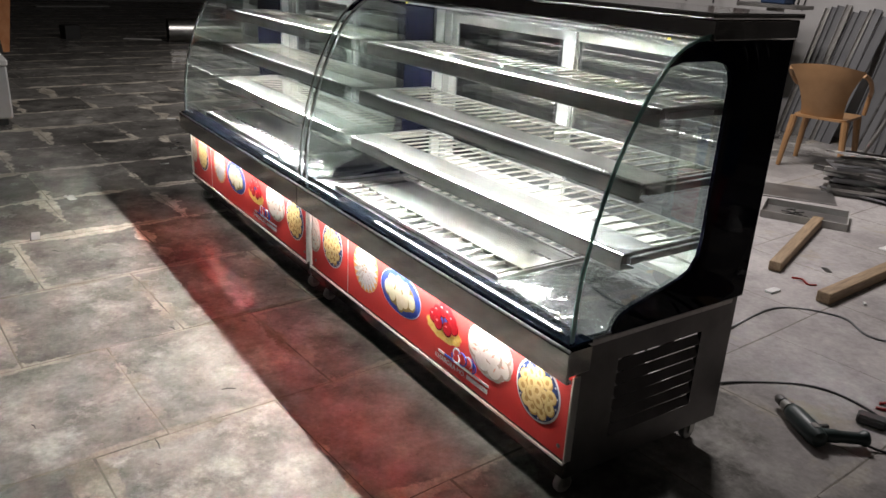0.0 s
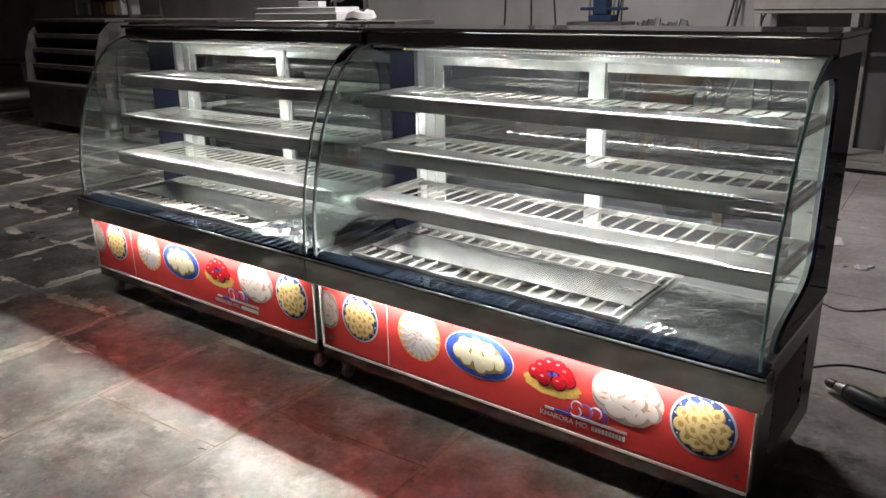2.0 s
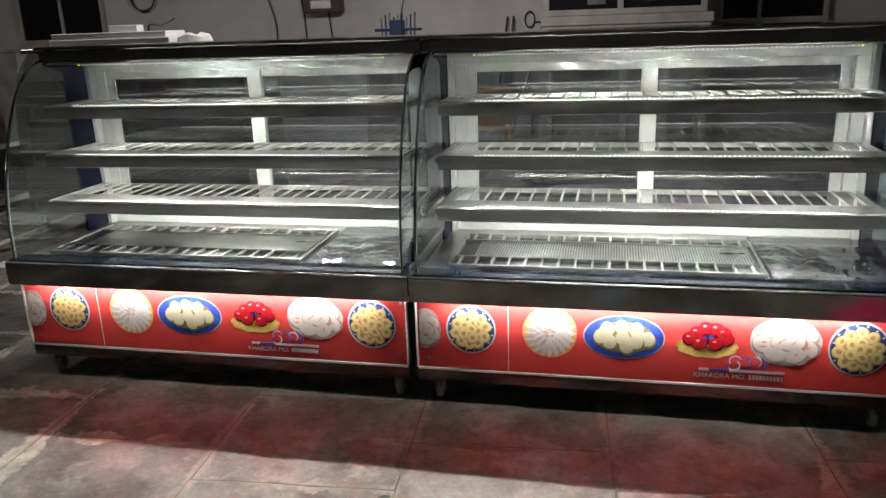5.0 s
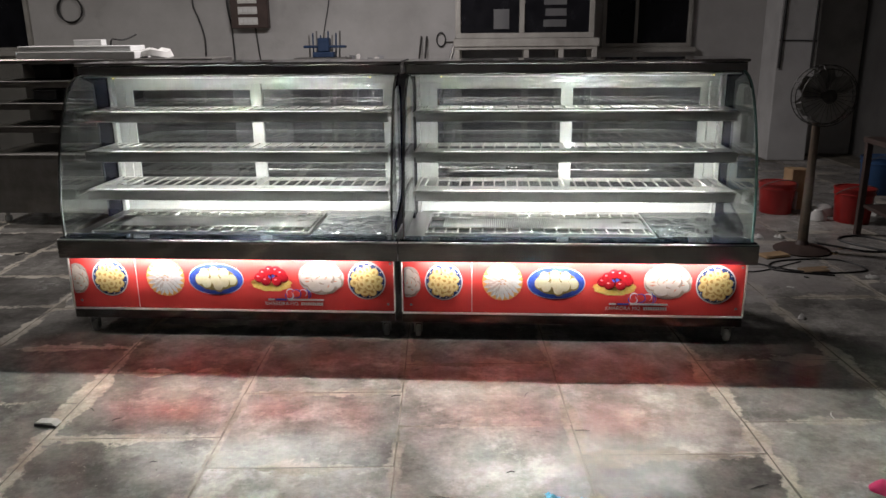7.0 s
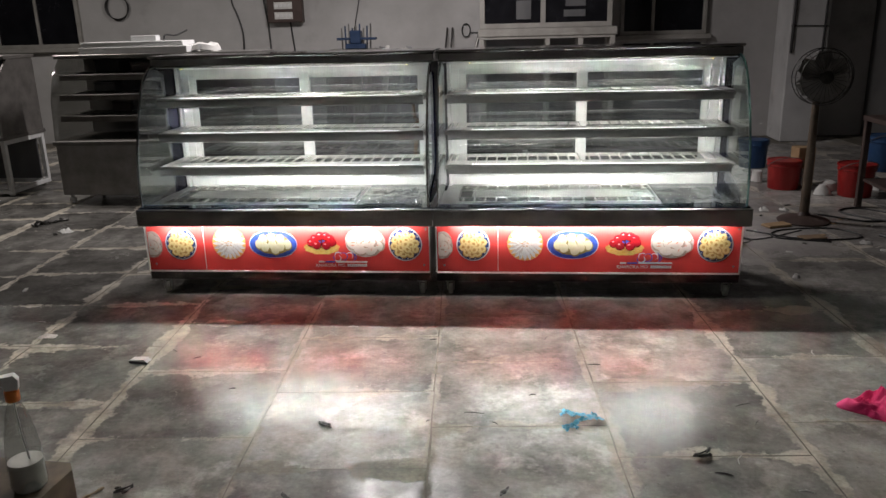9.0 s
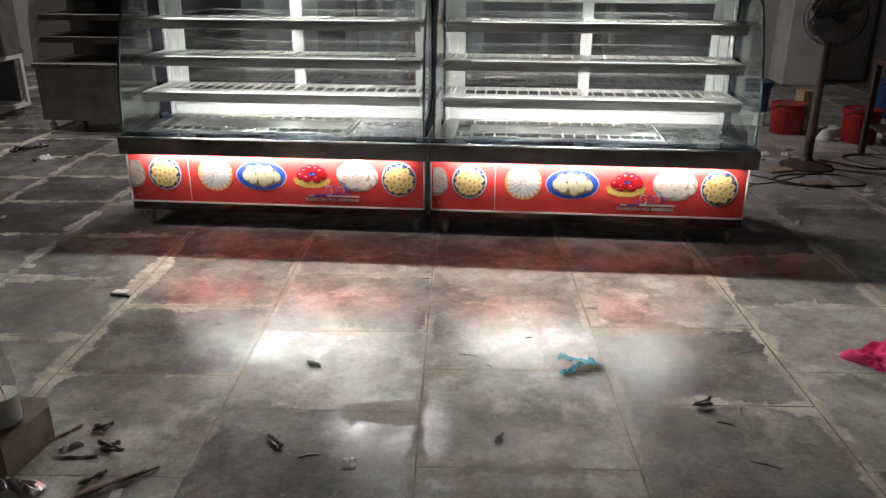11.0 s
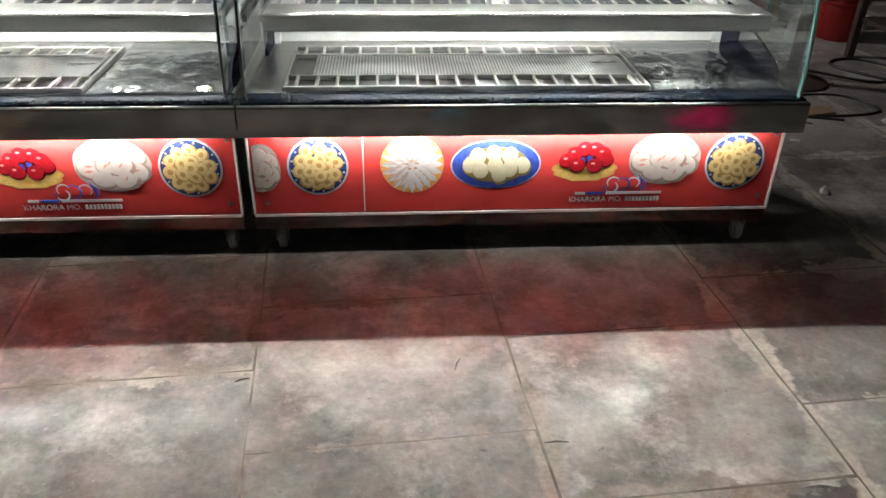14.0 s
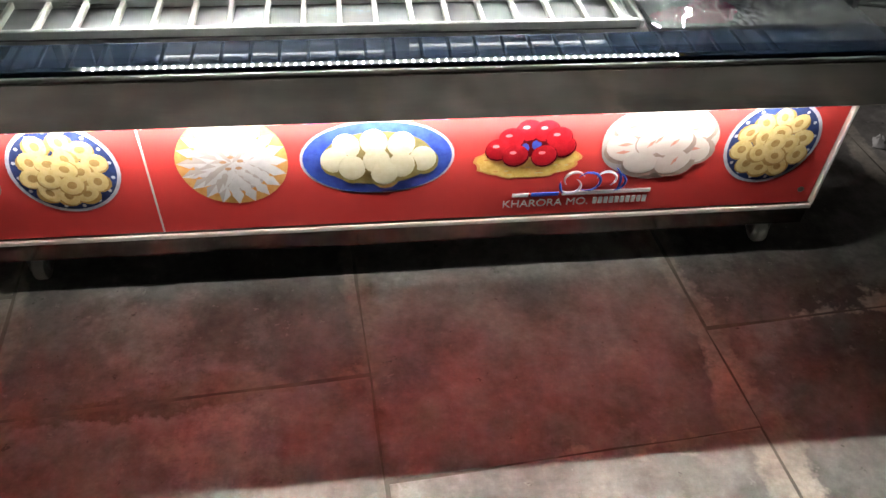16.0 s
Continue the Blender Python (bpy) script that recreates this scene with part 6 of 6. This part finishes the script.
for k, (pts, width) in enumerate((([(-0.075, 0.075, 0.006), (-0.045, 0.045, 0.008), (0.0, 0.018, 0.018), (0.045, 0.004, 0.016), (0.09, 0.004, 0.006)], 0.012), ([(-0.07, -0.085, 0.006), (-0.035, -0.05, 0.010), (0.01, -0.015, 0.016), (0.06, 0.0, 0.016)], 0.011),
                                  ([(0.035, 0.0, 0.014), (0.055, 0.03, 0.010), (0.05, 0.055, 0.006)], 0.009), ([(-0.085, 0.045, 0.004), (-0.05, 0.05, 0.010), (-0.025, 0.02, 0.012)], 0.010), ([(-0.08, -0.055, 0.004), (-0.045, -0.055, 0.010), (-0.02, -0.075, 0.006)], 0.008))):
    part("strand", [torn_ribbon(pts, width, 2.0 + 1.7 * k)], BLUE_TAPE, tape, smooth=True)
sc = thing("foil_scrap", "bent white and black foil scrap on the floor", "foil scrap", (-1.365, -0.986, 0), -8)
part("foil", [prism([(-0.055, 0.004), (-0.045, 0.016), (0.03, 0.022), (0.05, 0.008), (0.045, 0.004)], -0.02, 0.02, "y")], PAPER, sc)
part("dark_edge", [chamfer_box(-0.05, 0.052, -0.026, -0.0205, 0.0, 0.012, 0.002)], RUBBER, sc)


def scrap_twist(at, turn, size, seed):
    rnd = random.Random(seed)
    pts = [(rnd.uniform(-1, 1) * size, rnd.uniform(-0.5, 0.5) * size, 0.005 + rnd.uniform(0, 0.22) * size) for _ in range(6)]
    path = spline(pts, 4)
    return solo("metal_scrap", [tube(path, [size * (0.10 + 0.07 * math.sin(1.9 * i + seed)) for i in range(len(path))], 5)], LEAD, "twisted dark metal scrap on the floor", "metal scrap", at=(*at, 0.002), turn=turn, group="scraps on the floor")


for k, (x, y, s) in enumerate(((-0.289, -1.564, 0.04), (1.176, -1.722, 0.05), (0.45, -1.985, 0.03), (-0.30, -2.08, 0.045), (-0.82, -2.16, 0.06), (-0.90, -2.06, 0.05), (-3.6, 1.62, 0.12), (-3.45, 1.78, 0.09))):
    scrap_twist((x, y), 37 * k, s, k + 1)


def sliver(at, turn, L, mat, label, cat="splinter", r=0.0024, bend=0.0):
    return solo("splinter", [tube([(-L / 2, 0, r), (0, bend, r * 1.4), (L / 2, 0, r)], [r * 0.5, r, r * 0.6], 6)], mat, label, cat, at=(*at, 0.0), turn=turn, group="splinters on the floor")


for k, (x, y, tn, L, d) in enumerate(((0.305, -1.425, -4, 0.085, 0), (0.395, -1.505, -40, 0.03, 0), (1.425, -1.30, 25, 0.08, 0), (1.44, -1.45, 60, 0.05, 0), (1.22, -1.825, -15, 0.06, 0), (0.845, -0.93, 0, 0.06, 0), (1.29, -2.05, -20, 0.10, 0),
                                       (1.425, -1.10, -3, 0.085, 1), (1.30, -1.73, 70, 0.06, 1), (1.47, -1.92, -10, 0.05, 1), (-0.17, -2.14, 20, 0.08, 1), (0.63, -0.62, 70, 0.05, 0), (-1.1, -0.93, 40, 0.04, 0), (-1.25, -0.85, -40, 0.05, 0),
                                       (0.05, -0.66, 20, 0.04, 0), (-0.4, -0.5, 0, 0.05, 1), (2.1, -0.9, 30, 0.05, 1), (1.9, -0.75, 80, 0.06, 1), (-2.2, -0.5, 10, 0.07, 1), (0.55, -1.25, 15, 0.03, 0), (0.12, -1.5, 50, 0.02, 0), (-0.8, -1.25, 10, 0.03, 0))):
    sliver((x, y), tn, L, PAPER if d else LEAD, "pale paper sliver on the slabs" if d else "dark splinter lying on the slabs", bend=0.008 if d else 0.003)
crumple("paper_scrap", (-0.032, -2.165, 0), 0.042, 0.058, 0.014, PAPER, "small crumpled pale paper scrap", "paper scrap", 12, 8, 8)
crumple("paper_scrap", (1.24, 3.2, 0), 0.24, 0.18, 0.035, PAPER, "torn pale paper on the floor", "paper scrap", 6, 15, 8)
crumple("paper_scrap", (-2.028, -0.701, 0), 0.09, 0.05, 0.02, PAPER, "small torn white paper on the slabs", "paper scrap", 8, 15, 6)
rnd = random.Random(21)
for k in range(26):
    x, y = rnd.uniform(1.0, 2.6), rnd.uniform(1.9, 3.9)
    s = rnd.uniform(0.012, 0.05)
    solo("litter", [chamfer_box(-s, s, -s * 0.5, s * 0.5, 0, rnd.uniform(0.003, 0.012), 0.001)], [PAPER, STEEL, LEAD, PAPER][k % 4], "small scrap lying on the workshop floor", "scrap", at=(x, y, 0.0), turn=rnd.uniform(0, 180), group="litter on the floor")
for k in range(16):
    x, y = rnd.uniform(2.2, 3.6), rnd.uniform(0.9, 2.4)
    s = rnd.uniform(0.01, 0.035)
    solo("litter", [chamfer_box(-s, s, -s * 0.5, s * 0.5, 0, rnd.uniform(0.003, 0.01), 0.001)], [PAPER, CARD, LEAD][k % 3], "small scrap lying on the workshop floor", "scrap", at=(x, y, 0.0), turn=rnd.uniform(0, 180), group="litter on the floor")
for k in range(14):
    x, y = rnd.uniform(-5.0, -2.2), rnd.uniform(-0.3, 1.9)
    s = rnd.uniform(0.012, 0.04)
    solo("litter", [chamfer_box(-s, s, -s * 0.4, s * 0.4, 0, rnd.uniform(0.003, 0.014), 0.001)], [PAPER, LEAD, STEEL][k % 3], "small scrap lying on the workshop floor", "scrap", at=(x, y, 0.0), turn=rnd.uniform(0, 180), group="litter on the floor")
solo("card_scrap", [chamfer_box(-0.10, 0.10, -0.055, 0.055, 0, 0.02, 0.006)], CARD, "flat brown card scrap on the floor", "card scrap", at=(2.463, 1.635, 0), turn=20)

# sticks, foil and paper beside the wooden block
def stick(a, b, r, mat, label, lift=0.0):
    solo("stick", [tube(spline([(*a, r), ((a[0] + b[0]) / 2 + 0.006, (a[1] + b[1]) / 2, r + lift), (*b, r)], 5), [r * (0.7 + 0.3 * math.sin(1.3 * i + a[0] * 9)) for i in range(11)], 6)], mat, label, "stick", group="sticks by the block")
stick((-1.045, -2.135), (-0.985, -2.04), 0.006, WOOD_LONG, "thin dry stick on the slabs")
stick((-0.975, -2.225), (-0.845, -2.205), 0.005, LEAD, "dark thin strip on the slabs")
stick((-0.835, -2.44), (-0.62, -2.245), 0.008, BLOCK, "long dark splintered stick on the slabs", 0.006)
stick((-0.815, -2.40), (-0.66, -2.26), 0.006, WOOD_LONG, "thin pale stick lying along another", 0.004)
stick((-0.83, -2.35), (-0.775, -2.28), 0.010, BROWN_BOX, "short brown strip on the slabs")
crumple("foil_piece", (-0.955, -2.165, 0), 0.07, 0.035, 0.02, STEEL, "bright torn foil piece on the slabs", "foil", 14, 40, 6)
crumple("foil_piece", (-0.985, -2.40, 0), 0.13, 0.07, 0.05, STEEL, "crumpled bright foil by the wooden block", "foil", 15, 10, 9)
solo("paper_square", [chamfer_box(-0.016, 0.016, -0.02, 0.02, 0, 0.0015, 0.0005)], PAPER, "small white paper square on the slabs", "paper scrap", at=(-0.70, -2.372, 0.0), turn=12)
# strips thrown over the offcut pile, and more waste behind the counters
rnd = random.Random(55)
for k in range(14):
    L = rnd.uniform(0.18, 0.42)
    solo("offcut_strip", [chamfer_box(-L, L, -0.018, 0.018, 0, 0.004, 0.001), chamfer_box(-L, L, -0.018, -0.015, 0.0045, 0.02, 0.001)], [STEEL, STEEL_OLD, LEAD][k % 3], "bent sheet metal strip thrown on the pile", "strip",
         at=(0.42 + rnd.uniform(-0.3, 0.3), 4.55 + rnd.uniform(-0.25, 0.25), 0.20 + 0.006 * k), turn=rnd.uniform(-50, 70), tilt=(rnd.uniform(-4, 4), rnd.uniform(-9, 9)), group="pile of offcuts")
for k, (x, y, w) in enumerate(((1.05, 3.35, 0.20), (0.95, 3.6, 0.16), (2.52, 2.16, 0.10), (2.68, 2.15, 0.07), (2.92, 1.15, 0.08), (1.55, 2.75, 0.07), (2.2, 0.4, 0.05), (-4.0, 1.2, 0.16), (-3.2, 1.45, 0.12))):
    crumple("paper_scrap", (x, y, 0), w, w * 0.7, 0.03, PAPER, "crumpled pale paper scrap on the workshop floor", "paper scrap", 30 + k, 40 * k, 7)
solo("card_scrap", [chamfer_box(-0.09, 0.09, -0.05, 0.05, 0, 0.012, 0.004)], WOOD, "flat yellowish board scrap on the floor", "card scrap", at=(2.61, 1.30, 0.0), turn=15)
solo("red_tie", [tube(spline([(0, 0, 0.004), (0.05, 0.015, 0.01), (0.10, -0.01, 0.004), (0.13, 0.02, 0.006)], 4), 0.005, 6)], RED_PLASTIC, "red plastic strip on the floor by the timber", "tie", smooth=True, at=(0.98, 2.35, 0))

# ---------------------------------------------------------------- stone slabs of the floor
OFFSETS = {0: -0.94, 1: -1.175, 2: -0.93, -1: -1.24, -2: -1.01, -3: -0.70}


def slab_outline(w, d, seed):
    rnd = random.Random(seed)
    pts = []
    for (ax, ay), (bx, by) in (((-1, -1), (1, -1)), ((1, -1), (1, 1)), ((1, 1), (-1, 1)), ((-1, 1), (-1, -1))):
        for k in range(5):
            f = k / 5
            j = 0.0022 if k else 0.0035
            pts.append(((ax + (bx - ax) * f) * w / 2 + rnd.uniform(-j, j), (ay + (by - ay) * f) * d / 2 + rnd.uniform(-j, j)))
    return pts


def slab_geom(seed, w=PITCH - 0.006, d=ROW - 0.005):
    o = slab_outline(w, d, seed)
    n = len(o)
    v = [(x, y, -0.012) for x, y in o] + [(x, y, -0.0006) for x, y in o] + [(x * 0.992, y * 0.991, 0.0) for x, y in o]
    f = [[i, (i + 1) % n, n + (i + 1) % n, n + i] for i in range(n)] + [[n + i, n + (i + 1) % n, 2 * n + (i + 1) % n, 2 * n + i] for i in range(n)] + [list(range(2 * n, 3 * n))]
    return v, f


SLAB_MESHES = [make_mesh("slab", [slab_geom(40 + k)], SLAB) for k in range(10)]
rnd = random.Random(77)
far = []
cells = []
for col in range(-31, 9):
    off = OFFSETS.get(col, rnd.uniform(-0.6, 0.0))
    off = off % ROW
    for row in range(-16, 14):
        u, v = 0.115 + PITCH * (col + 0.5), off + ROW * (row + 0.5)
        x = u * math.cos(TURN) - (v + 1.2) * math.sin(TURN)
        y = u * math.sin(TURN) + (v + 1.2) * math.cos(TURN) - 1.2
        if X0 + 0.4 < x < X1 - 0.4 and Y0 + 0.4 < y < Y1 - 0.4:
            cells.append((math.hypot(x - 0.3, y + 0.6), x, y, rnd.randrange(10), rnd.choice((0, 180)), rnd.uniform(-0.12, 0.12)))
cells.sort()
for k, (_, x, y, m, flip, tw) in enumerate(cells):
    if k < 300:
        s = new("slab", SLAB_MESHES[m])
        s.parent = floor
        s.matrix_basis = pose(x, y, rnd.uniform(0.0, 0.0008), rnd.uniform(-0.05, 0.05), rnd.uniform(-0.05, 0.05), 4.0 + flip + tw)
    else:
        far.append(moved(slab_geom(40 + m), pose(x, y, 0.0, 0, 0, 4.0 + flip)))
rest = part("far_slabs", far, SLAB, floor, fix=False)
tagged(rest, "worn stone slabs in the far part of the hall", kind="stuff")
